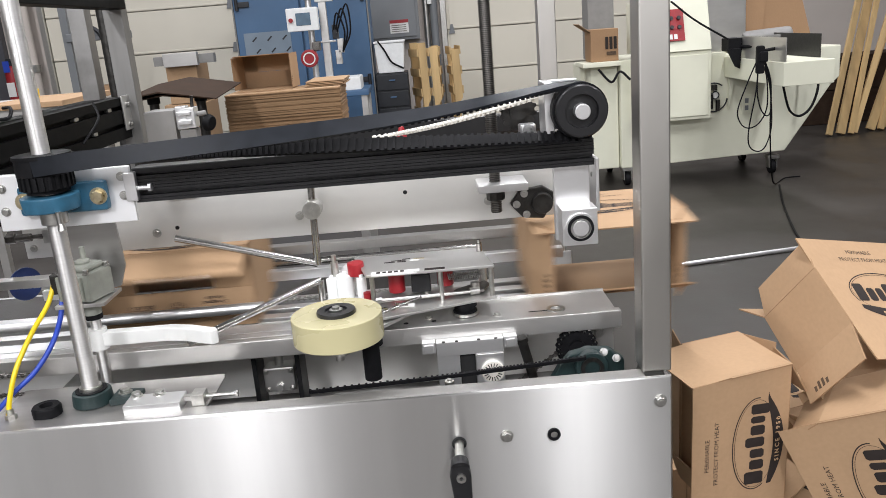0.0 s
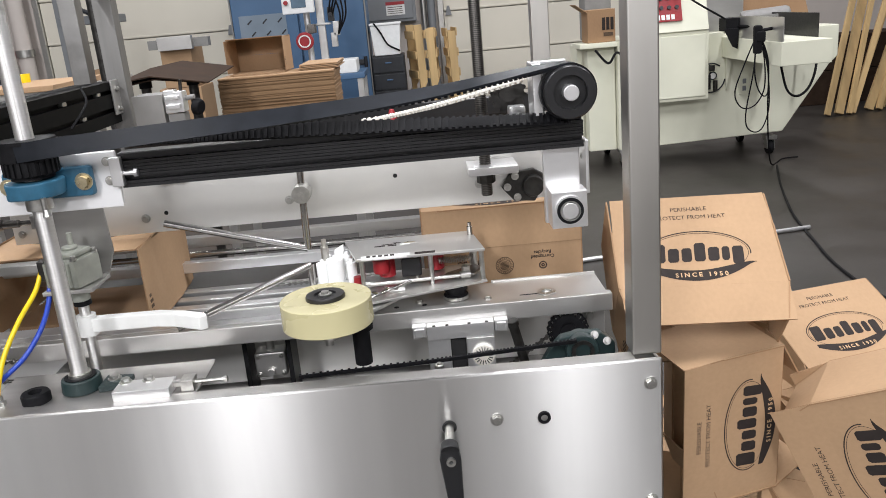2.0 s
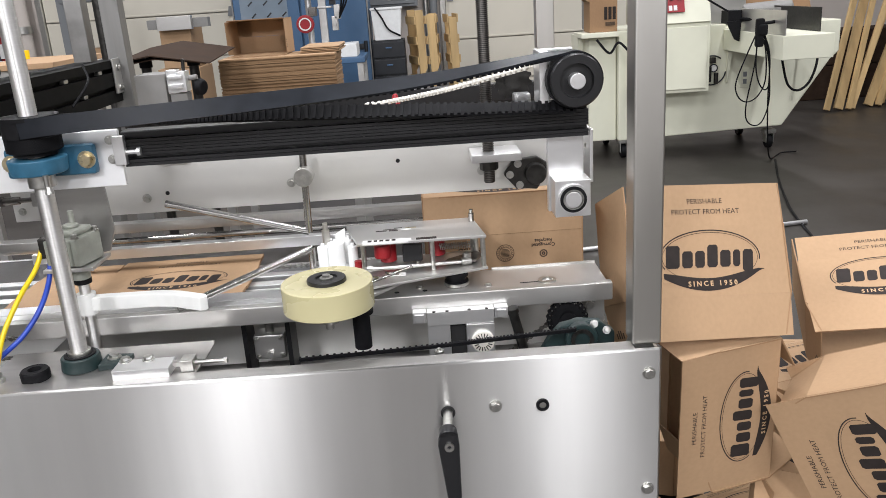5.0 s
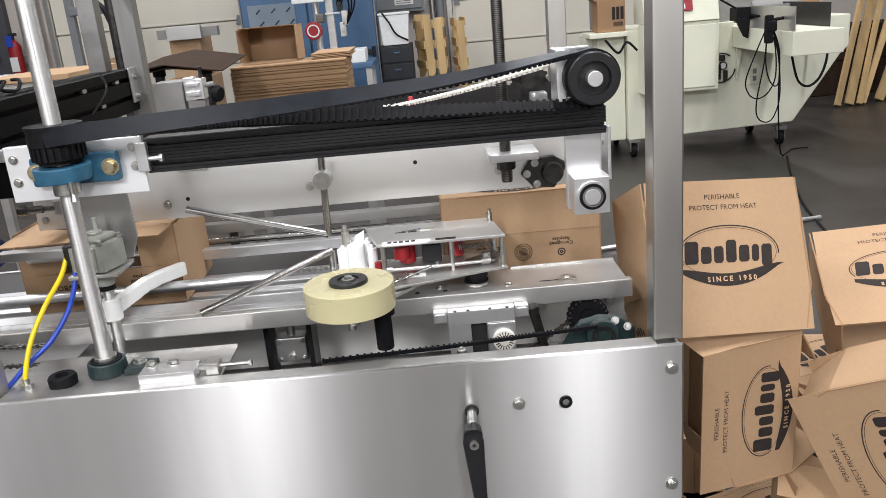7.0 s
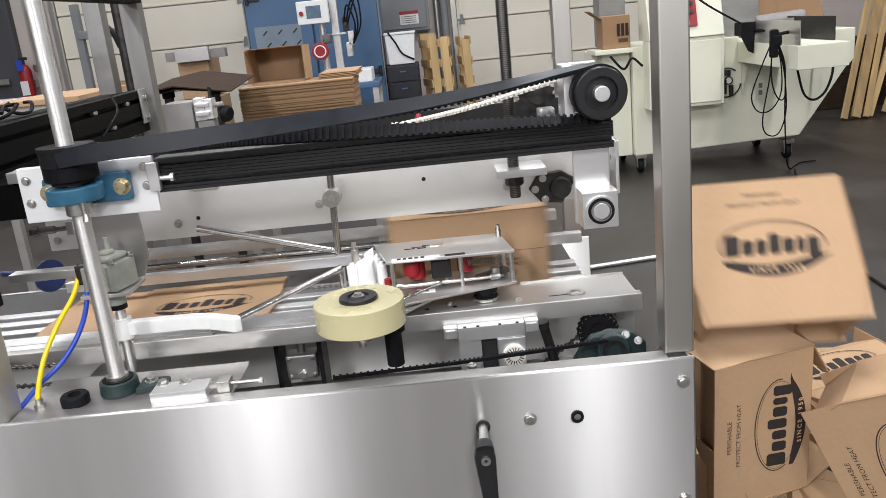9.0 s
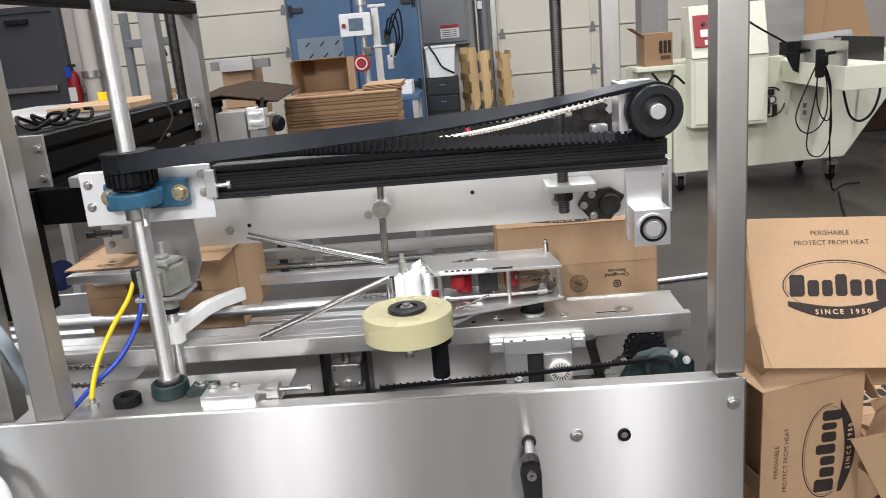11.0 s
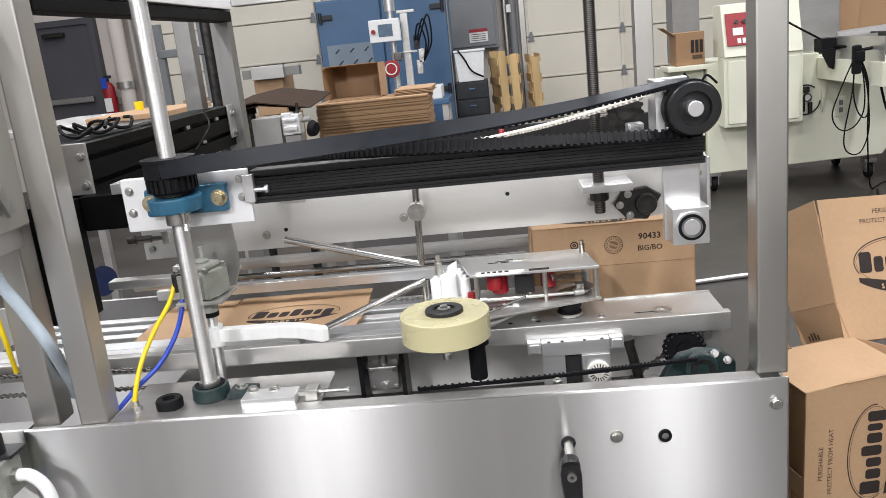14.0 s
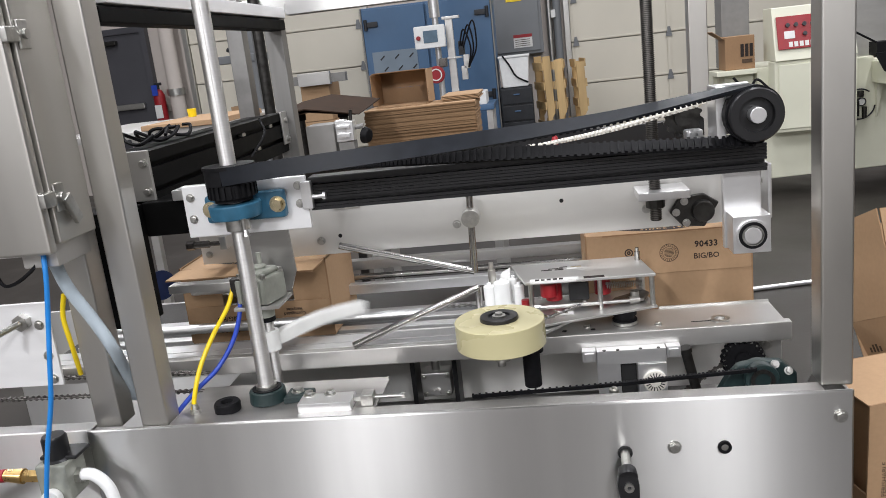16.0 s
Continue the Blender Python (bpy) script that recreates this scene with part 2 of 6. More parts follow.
def bm_lathe(c, axis, profile, n=32):
    """Turn (radius, height) pairs about axis at c."""
    bm = bmesh.new()
    rows = [[bm.verts.new((r * math.cos(2 * math.pi * i / n), r * math.sin(2 * math.pi * i / n), z)) for i in range(n)] for r, z in profile]
    for k in range(len(rows) - 1):
        for i in range(n):
            bm.faces.new((rows[k][i], rows[k][(i + 1) % n], rows[k + 1][(i + 1) % n], rows[k + 1][i]))
    bm.faces.new(rows[0][::-1])
    bm.faces.new(rows[-1])
    q = Vector(axis).to_track_quat("Z", "Y").to_matrix().to_4x4()
    bmesh.ops.transform(bm, matrix=Matrix.Translation(c) @ q, verts=bm.verts)
    bmesh.ops.recalc_face_normals(bm, faces=bm.faces[:])
    return bm


def bm_prism(points, thick, axis="z", at=0.0, bevel=0.0):
    """Extrude a flat outline by thick along an axis, from at."""
    bm = bmesh.new()
    put = {"z": lambda u, v, w: (u, v, w), "y": lambda u, v, w: (u, w, v), "x": lambda u, v, w: (w, u, v)}[axis]
    a = [bm.verts.new(put(u, v, at)) for u, v in points]
    b = [bm.verts.new(put(u, v, at + thick)) for u, v in points]
    bm.faces.new(a)
    bm.faces.new(b[::-1])
    for i in range(len(a)):
        bm.faces.new((a[i], b[i], b[(i + 1) % len(a)], a[(i + 1) % len(a)]))
    bmesh.ops.recalc_face_normals(bm, faces=bm.faces[:])
    if bevel:
        bmesh.ops.bevel(bm, geom=bm.edges[:], offset=bevel, segments=2, affect="EDGES", profile=0.5)
    return bm


def smooth_path(points, steps=8):
    pts = [Vector(p) for p in points]
    pts = [2 * pts[0] - pts[1]] + pts + [2 * pts[-1] - pts[-2]]
    out = []
    for i in range(1, len(pts) - 2):
        p0, p1, p2, p3 = pts[i - 1:i + 3]
        for k in range(steps):
            t = k / steps
            out.append(0.5 * (2 * p1 + (p2 - p0) * t + (2 * p0 - 5 * p1 + 4 * p2 - p3) * t * t + (3 * p1 - p0 - 3 * p2 + p3) * t ** 3))
    return out + [pts[-2]]


def bm_hose(points, r, n=10, steps=8):
    line = smooth_path(points, steps)
    bm = bmesh.new()
    rows = []
    up = Vector((0.13, 0.31, 0.94))
    for i, p in enumerate(line):
        d = (line[min(i + 1, len(line) - 1)] - line[max(i - 1, 0)]).normalized()
        u = d.cross(up).normalized()
        v = d.cross(u)
        up = -v if v.dot(up) < 0 else v
        rows.append([bm.verts.new(p + r * (math.cos(2 * math.pi * k / n) * u + math.sin(2 * math.pi * k / n) * v)) for k in range(n)])
    for a, b in zip(rows, rows[1:]):
        best = min(range(n), key=lambda s: (a[0].co - b[s].co).length)
        for k in range(n):
            bm.faces.new((a[k], a[(k + 1) % n], b[(k + 1 + best) % n], b[(k + best) % n]))
    bm.faces.new(rows[0][::-1])
    bm.faces.new(rows[-1])
    bmesh.ops.recalc_face_normals(bm, faces=bm.faces[:])
    return bm


def merged(*bms):
    out = bmesh.new()
    for b in bms:
        me = bpy.data.meshes.new("tmp")
        b.to_mesh(me)
        b.free()
        out.from_mesh(me)
        bpy.data.meshes.remove(me)
    return out


def turned(bm, m):
    bmesh.ops.transform(bm, matrix=m, verts=bm.verts)
    return bm


def round_off(me, angle=40):
    me.shade_smooth()
    me.set_sharp_from_angle(angle=radians(angle))


def part(name, bm, material, parent=None, label="", pivot=None):
    """Link a bmesh in world metres as one mesh object under parent; pivot: its own origin in the world."""
    base = PIVOT[parent] if parent else Vector((0, 0, 0))
    at = Vector(pivot) if pivot is not None else base
    me = bpy.data.meshes.new(name)
    bmesh.ops.translate(bm, vec=-at, verts=bm.verts)
    bm.to_mesh(me)
    bm.free()
    round_off(me)
    for one in (material if isinstance(material, (list, tuple)) else [material]):
        me.materials.append(M[one])
    ob = new(name, me)
    if len(me.vertices) > 8:
        even = ob.modifiers.new("even_normals", "WEIGHTED_NORMAL")
        even.keep_sharp = True
    PIVOT[ob] = at
    ob.location = at - base
    if parent:
        ob.parent = parent
    if label:
        tagged(ob, label)
    return ob


def thing(name, at, label, category, group="", kind=""):
    ob = new(name)
    ob.empty_display_size = 0.05
    ob.location = at
    PIVOT[ob] = Vector(at)
    return tagged(ob, label, category, group, kind)


def solo(name, bm, material, label, category, group="", kind="", pivot=None):
    return tagged(part(name, bm, material, None, label, pivot), label, category, group, kind)


def bolt(parent, c, axis, r=0.007, h=0.006, material="zinc", name="bolt"):
    """A hexagon head on a washer, at c, facing axis."""
    c, a = Vector(c), Vector(axis).normalized()
    washer = bm_rod(c - a * 0.001, c + a * 0.0016, r * 1.35, n=18)
    head = bm_rod(c + a * 0.0016, c + a * (0.0016 + h), r, n=6, bevel=0.0008)
    stub = bm_rod(c + a * (0.0016 + h), c + a * (0.0018 + h), r * 0.5, n=12)
    return part(name, merged(washer, head, stub), material, parent)


def lettering(text, size, spacing=1.0, bold=0.0):
    """Flat letters in the x-y plane, centred on the origin."""
    cu = bpy.data.curves.new("letters", "FONT")
    cu.body, cu.size, cu.align_x, cu.align_y, cu.space_character, cu.offset, cu.resolution_u = text, size, "CENTER", "CENTER", spacing, bold, 2
    ob = bpy.data.objects.new("letters", cu)
    scene.collection.objects.link(ob)
    me = bpy.data.meshes.new_from_object(ob.evaluated_get(bpy.context.evaluated_depsgraph_get()))
    bm = bmesh.new()
    bm.from_mesh(me)
    bpy.data.objects.remove(ob)
    bpy.data.curves.remove(cu)
    bpy.data.meshes.remove(me)
    return bm


def paint(bm, slot):
    for f in bm.faces:
        f.material_index = slot
    return bm


# ---------- the hall ----------
def setting():
    solo("floor", bm_box(-9, 9, -5, 11.3, -0.2, 0), "floor", "worn grey concrete workshop floor with stains", "floor", kind="structure")
    solo("ceiling", bm_box(-9, 9, -5, 11.3, 5.0, 5.2), "ceiling", "plain pale workshop ceiling", "ceiling", kind="structure")
    solo("wall_north", bm_box(-9, 9, 11.08, 11.3, 0, 5), "wall", "painted block wall behind the loading doors", "wall", kind="structure")
    # Unseen sides close the hall; their dark tone shapes the metal reflections.
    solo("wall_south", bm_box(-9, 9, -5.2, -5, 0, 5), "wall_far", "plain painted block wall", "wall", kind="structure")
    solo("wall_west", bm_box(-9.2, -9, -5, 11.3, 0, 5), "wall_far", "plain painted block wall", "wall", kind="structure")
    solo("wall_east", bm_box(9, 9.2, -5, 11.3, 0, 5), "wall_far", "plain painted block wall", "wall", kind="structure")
    for k, (x0, x1) in enumerate(((-4.78, -2.33), (0.38, 3.6))):
        door = thing("door_%d" % (k + 1), ((x0 + x1) / 2, 11.04, 0), "cream sectional overhead loading door, closed", "garage door", "loading doors", "structure")
        for i in range(6):
            z = -0.215 + 0.541 * i
            part("panel", bm_box(x0, x1, 11.0, 11.05, max(z, 0.01) + 0.004, z + 0.541 - 0.004, 0.006), "door_panel", door)
            part("joint_strip", bm_box(x0, x1, 10.992, 11.0, z + 0.012, z + 0.035, 0.003), "door_panel", door)
        for x in (x0 - 0.04, x1 + 0.04):
            part("track", bm_box(x - 0.035, x + 0.035, 10.95, 11.07, 0, 3.2, 0.004), "zinc", door)
            part("joint_gap", bm_box(x0, x1, 11.02, 11.045, z - 0.006, z + 0.006), "dark_case", door)
        for x in ((x1 - 0.07,) if k == 0 else (x0 + 0.06, 1.62)):
            for i in range(1, 5):
                z = -0.215 + 0.541 * i
                part("hinge", bm_prism([(x - 0.04, z - 0.05), (x + 0.04, z - 0.05), (x + 0.015, z + 0.07), (x - 0.015, z + 0.07)], 0.02, "y", 10.972), "grey_paint", door)
            part("stile", bm_box(x - 0.022, x + 0.022, 10.986, 10.9915, 0.02, 3.0), "door_panel", door)
    d = thing("door_3", (-6.0, 11.04, 0), "dark grey steel exit door with a push bar, closed", "door", kind="structure")
    part("door_leaf", bm_box(-6.42, -5.46, 10.99, 11.05, 0.01, 2.2, 0.004), "man_door", d)
    part("door_frame", merged(bm_box(-6.5, -6.42, 10.96, 11.07, 0, 2.28), bm_box(-5.46, -5.38, 10.96, 11.07, 0, 2.28), bm_box(-6.42, -5.46, 10.96, 11.07, 2.2, 2.28)), "man_door", d)
    part("push_bar", bm_box(-6.36, -5.55, 10.9, 10.95, 1.17, 1.25, 0.01), "zinc", d)
    part("door_closer", bm_box(-6.1, -5.8, 10.9, 10.98, 2.06, 2.12, 0.01), "darkmetal", d)
    pipe = thing("wall_pipe", (-5.05, 10.92, 0), "cream painted vertical pipe with a collar", "pipe", kind="structure")
    part("tube", bm_rod((-5.05, 10.9, 0), (-5.05, 10.9, 4.9), 0.1), "wall", pipe)
    part("collar", bm_ring((-5.05, 10.9, 1.35), (0, 0, 1), 0.1, 0.125, 0.09), "zinc", pipe)

# ---------- the carton sealing machine ----------
DRIVE = []


def machine():
    mc = thing("carton_sealing_machine", (-0.3, 1.7, 0), "open stainless steel carton erecting and sealing machine", "machine")
    P = lambda name, bm, mat, label="", pivot=None: part(name, bm, mat, mc, label, pivot)
    # lower frame
    fp = P("front_panel", bm_box(-0.955, 0.376, 1.245, 1.251, 0.12, 0.893, 0.004, 4), "steel", "large brushed stainless front panel")
    P("panel_flange", bm_box(-0.797, 0.332, 1.2512, 1.283, 0.889, 0.8925, 0.001), "flange")
    P("deck_plate", bm_box(-0.797, -0.42, 1.2832, 1.42, 0.886, 0.891, 0.001), "flange")
    P("side_panel", bm_prism([(1.2515, 0.12), (2.15, 0.12), (2.15, 0.70), (1.56, 0.70), (1.40, 0.884), (1.2515, 0.884)], 0.006, "x", 0.37, 0.001), "flange")
    P("bottom_pan", bm_box(-0.95, 0.36, 1.29, 2.15, 0.70, 0.705), "pan")
    P("left_panel", bm_box(-1.75, -0.958, 1.26, 1.266, 0.12, 0.886, 0.002), "steel")
    P("left_flange", bm_box(-1.75, -0.958, 1.2662, 1.30, 0.880, 0.8845), "flange")
    P("back_panel", bm_box(-1.75, 0.37, 2.15, 2.156, 0.12, 0.86, 0.002), "steel")
    for x, y in ((-1.7, 1.3), (0.33, 1.29), (-1.7, 2.1), (0.33, 2.1)):
        P("foot", merged(bm_rod((x, y, 0.02), (x, y, 0.14), 0.012), bm_rod((x, y, 0), (x, y, 0.02), 0.045, 0.03)), "zinc")
    # posts
    for x0, x1, y0, z0 in ((0.330, 0.380, 1.262, 0.893), (-0.851, -0.800, 1.256, 0.888), (-0.947, -0.895, 1.268, 0.886)):
        P("post", bm_box(x0, x1, y0, y0 + 0.0508, z0, 1.78, 0.004, 3), "steel_v")
    P("post", bm_box(0.334, 0.385, 2.35, 2.40, 0.0, 1.8, 0.004), "steel_v")
    # Same post as its right twin, coloured darker for shade.
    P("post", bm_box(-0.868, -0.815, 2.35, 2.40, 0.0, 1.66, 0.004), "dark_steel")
    P("post", bm_box(-1.19, -1.13, 2.9, 2.96, 0.0, 1.75, 0.004), "pan")
    P("guide_column", bm_rod((-1.07, 2.9, 0.9), (-1.07, 2.9, 1.75), 0.02), "darkmetal")
    P("top_rail", bm_box(-0.795, 0.333, 2.35, 2.40, 1.640, 1.69, 0.004), "steel")
    P("top_rail", bm_box(-1.13, -0.79, 2.905, 2.955, 1.69, 1.74, 0.004), "steel")
    # long black beam with grooves
    prof = [(1.385, 1.237)]
    for z, h, d in ((1.2425, 0.0012, 0.003), (1.2485, 0.0075, 0.016), (1.2605, 0.0012, 0.003), (1.2655, 0.0012, 0.003), (1.2715, 0.0012, 0.003), (1.2770, 0.0012, 0.003), (1.2830, 0.0055, 0.014)):
        prof += [(1.385, z), (1.385 + d, z), (1.385 + d, z + h), (1.385, z + h)]
    prof += [(1.385, 1.2955), (1.3865, 1.297), (1.425, 1.297), (1.425, 1.237)]
    P("beam", bm_prism(prof, 0.795, "x", -0.512), "black", "grooved black anodised beam")
    P("end_clamp", merged(bm_box(-0.525, -0.505, 1.372, 1.385, 1.242, 1.292, 0.002), bm_rod((-0.487, 1.38, 1.263), (-0.505, 1.38, 1.263), 0.004), bm_rod((-0.487, 1.38, 1.263), (-0.481, 1.38, 1.263), 0.007)), "alu")
    P("mount_plate", bm_box(-0.753, -0.517, 1.3855, 1.395, 1.205, 1.302, 0.002), "bright_plate", "bright aluminium bearing plate")
    # upright shaft with its bearings and pulley
    P("shaft", bm_rod((-0.637, 1.34, 0.86), (-0.637, 1.34, 1.74), 0.0145, None, 40), "shaft", "polished upright drive shaft")
    P("flange_bearing", merged(bm_rod((-0.637, 1.34, 1.245), (-0.637, 1.34, 1.272), 0.044, 0.047, 32, 0.004), bm_box(-0.705, -0.555, 1.365, 1.3853, 1.232, 1.283, 0.006), bm_box(-0.672, -0.602, 1.345, 1.384, 1.245, 1.272, 0.006)), "blue_cast", "blue cast flange bearing")
    for x in (-0.694, -0.568):
        bolt(mc, (x, 1.365, 1.258), (0, -1, 0), 0.011, 0.009, "gold")
    for x, z in ((-0.738, 1.280), (-0.738, 1.24), (-0.532, 1.285), (-0.532, 1.252)):
        bolt(mc, (x, 1.3853, z), (0, -1, 0), 0.006, 0.005)
    P("collar", merged(bm_rod((-0.637, 1.34, 1.222), (-0.637, 1.34, 1.244), 0.022, None, 24, 0.002)), "zinc")
    DRIVE.append(P("drive_pulley", merged(bm_rod((-0.637, 1.34, 1.276), (-0.637, 1.34, 1.282), 0.034), bm_rod((-0.637, 1.34, 1.282), (-0.637, 1.34, 1.338), 0.040, None, 36, 0.001), bm_rod((-0.637, 1.34, 1.334), (-0.637, 1.34, 1.340), 0.046, None, 36)), "rubber", "black toothed drive pulley", (-0.637, 1.34, 1.30)))
    P("base_bearing", merged(bm_rod((-0.637, 1.34, 0.891), (-0.637, 1.34, 0.916), 0.035, 0.033, 32, 0.003), bm_prism([(-0.60, 1.315), (-0.55, 1.325), (-0.55, 1.36), (-0.60, 1.365)], 0.012, "z", 0.891, 0.002)), "green_cast", "green cast base bearing")
    P("bearing_insert", bm_ring((-0.637, 1.34, 0.9165), (0, 0, 1), 0.0148, 0.027, 0.003), "rubber")
    P("bearing_collar", bm_ring((-0.637, 1.34, 0.920), (0, 0, 1), 0.0148, 0.0195, 0.008), "zinc")
    # end pulley
    P("end_pulley", bm_lathe((0.252, 1.35, 1.338), (0, -1, 0), [(0.030, -0.03), (0.043, -0.03), (0.043, 0.028), (0.041, 0.03), (0.028, 0.03), (0.027, 0.018), (0.013, 0.018)], 40), "black", "black belt pulley")
    P("pulley_axle", bm_rod((0.252, 1.42, 1.338), (0.252, 1.312, 1.338), 0.013, None, 32, 0.0015), "alu")
    P("pulley_bracket", bm_box(0.197, 0.213, 1.36, 1.43, 1.29, 1.385, 0.002), "alu")
    P("pulley_bracket", bm_box(0.20, 0.262, 1.41, 1.425, 1.30, 1.385, 0.002), "alu")
    P("bearing_arm", bm_box(0.214, 0.278, 1.405, 1.42, 1.10, 1.236, 0.002), "alu")
    P("bearing_block", bm_box(0.218, 0.280, 1.355, 1.405, 1.102, 1.167, 0.0015), "alu", "machined aluminium bearing block")
    P("bearing_ring", bm_ring((0.249, 1.352, 1.134), (0, 1, 0), 0.017, 0.023, 0.008), "rubber")
    P("bearing_axle", bm_rod((0.249, 1.347, 1.134), (0.251, 1.37, 1.134), 0.0145, None, 32, 0.0015), "alu")
    P("bearing_rim", bm_ring((0.249, 1.3525, 1.134), (0, 1, 0), 0.0232, 0.0262, 0.007), "alu")
    P("bearing_race", bm_ring((0.249, 1.350, 1.134), (0, 1, 0), 0.0165, 0.0178, 0.007), "zinc")
    # rear upper plate
    P("upper_plate", bm_box(-0.73, 0.30, 1.675, 1.683, 1.083, 1.225, 0.001), "sheet_steel", "long dull steel guide plate")
    # rails
    P("front_rail", bm_box(-1.3, 0.341, 1.453, 1.474, 0.902, 0.938, 0.0025), "plate", "grey aluminium angle rail")
    P("bed_plate", bm_box(-1.3, 0.30, 1.55, 1.69, 0.872, 0.878, 0.001), "darkmetal")
    P("bed_plate", bm_box(-1.3, 0.28, 1.72, 2.10, 0.865, 0.872, 0.001), "darkmetal")
    for y in (1.72, 1.78, 1.84):
        P("bed_rail", bm_box(-1.25, 0.28, y, y + 0.03, 0.8725, 0.888, 0.002), "alu")
    return mc


def tape_roll():
    r = thing("tape_roll", (-0.192, 1.374, 0.961), "full roll of pale yellow clear packing tape", "tape roll")
    part("roll", bm_lathe((-0.192, 1.374, 0.961), (0, 0, 1), [(0.036, 0.0), (0.081, 0.0), (0.082, 0.001), (0.082, 0.047), (0.081, 0.048), (0.036, 0.048)], 64), "tape", r)
    part("hub", bm_lathe((-0.192, 1.374, 0.961), (0, 0, 1), [(0.035, -0.002), (0.0355, 0.052), (0.034, 0.055), (0.02, 0.055), (0.019, 0.051)], 40), "black", r, "black core hub")
    part("hub_nut", merged(bm_rod((-0.192, 1.374, 1.010), (-0.192, 1.374, 1.0165), 0.012, None, 24), bm_rod((-0.192, 1.374, 1.0165), (-0.192, 1.374, 1.021), 0.0075, None, 6)), "zinc", r)



# ---------- finer parts of the machine ----------
def strand(path, width, thick, twist0, twist1, teeth=0.0):
    """A belt strand along a path; its flat turns from twist0 to twist1 (degrees about the path)."""
    line = smooth_path(path, 30)
    bm = bmesh.new()
    rows = []
    for i, p in enumerate(line):
        d = (line[min(i + 1, len(line) - 1)] - line[max(i - 1, 0)]).normalized()
        side = d.cross(Vector((0, 0, 1))).normalized()
        up = side.cross(d)
        u = i / (len(line) - 1)
        u = u * u * (3 - 2 * u)
        a = radians(twist0 + (twist1 - twist0) * u)
        w = math.cos(a) * side + math.sin(a) * up
        h = -math.sin(a) * side + math.cos(a) * up
        rows.append([bm.verts.new(p + w * s * width / 2 + h * q * thick / 2) for s, q in ((-1, -1), (1, -1), (1, 1), (-1, 1))])
    for a, b in zip(rows, rows[1:]):
        for k in range(4):
            bm.faces.new((a[k], a[(k + 1) % 4], b[(k + 1) % 4], b[k]))
    bm.faces.new(rows[0])
    bm.faces.new(rows[-1][::-1])
    bmesh.ops.recalc_face_normals(bm, faces=bm.faces[:])
    return bm


def tooth_row(path, width, n, twist, lift, size=0.006):
    line = smooth_path(path, 30)
    out = []
    for i in range(n):
        f = i / (n - 1) * (len(line) - 1)
        k = min(int(f), len(line) - 2)
        p = line[k].lerp(line[k + 1], f - k)
        d = (line[k + 1] - line[k]).normalized()
        side = d.cross(Vector((0, 0, 1))).normalized()
        up = side.cross(d)
        u = i / (n - 1)
        a = radians(twist[0] + (twist[1] - twist[0]) * u * u * (3 - 2 * u))
        w = math.cos(a) * side + math.sin(a) * up
        h = -math.sin(a) * side + math.cos(a) * up
        m = Matrix((d, w, h)).transposed().to_4x4()
        m.translation = p + h * lift
        out.append(turned(bm_box(-size / 2, size / 2, -width / 2, width / 2, -0.0025, 0.0025), m))
    return merged(*out)


def chain(path, pitch, r, w):
    line = smooth_path(path, 30)
    lengths = [0]
    for a, b in zip(line, line[1:]):
        lengths.append(lengths[-1] + (b - a).length)
    out = []
    s, k = 0.0, 0
    i = 0
    while s < lengths[-1]:
        while lengths[k + 1] < s:
            k += 1
        p = line[k].lerp(line[k + 1], (s - lengths[k]) / max(1e-6, lengths[k + 1] - lengths[k]))
        d = (line[k + 1] - line[k]).normalized()
        side = d.cross(Vector((0, 0, 1))).normalized()
        out.append(bm_rod(p - side * w * 0.5, p + side * w * 0.5, r, n=10))
        for q in (-1, 1):
            off = side * q * w * (0.46 if i % 2 else 0.36)
            out.append(bm_rod(p + off, p + off + d * pitch, r * 0.42, n=6))
        s += pitch
        i += 1
    return merged(*out)


def sprocket(c, axis, r, n, h):
    c = Vector(c)
    q = Vector(axis).to_track_quat("Z", "Y").to_matrix().to_4x4()
    pts = []
    for i in range(n * 4):
        a = 2 * math.pi * i / (n * 4)
        rr = r * (1.0 if i % 4 in (1, 2) else 0.86)
        pts.append((rr * math.cos(a), rr * math.sin(a)))
    disc = bm_prism(pts, h, "z", -h / 2)
    hub = bm_rod((0, 0, -h * 1.6), (0, 0, h * 1.6), r * 0.45)
    return turned(merged(disc, hub), Matrix.Translation(c) @ q)


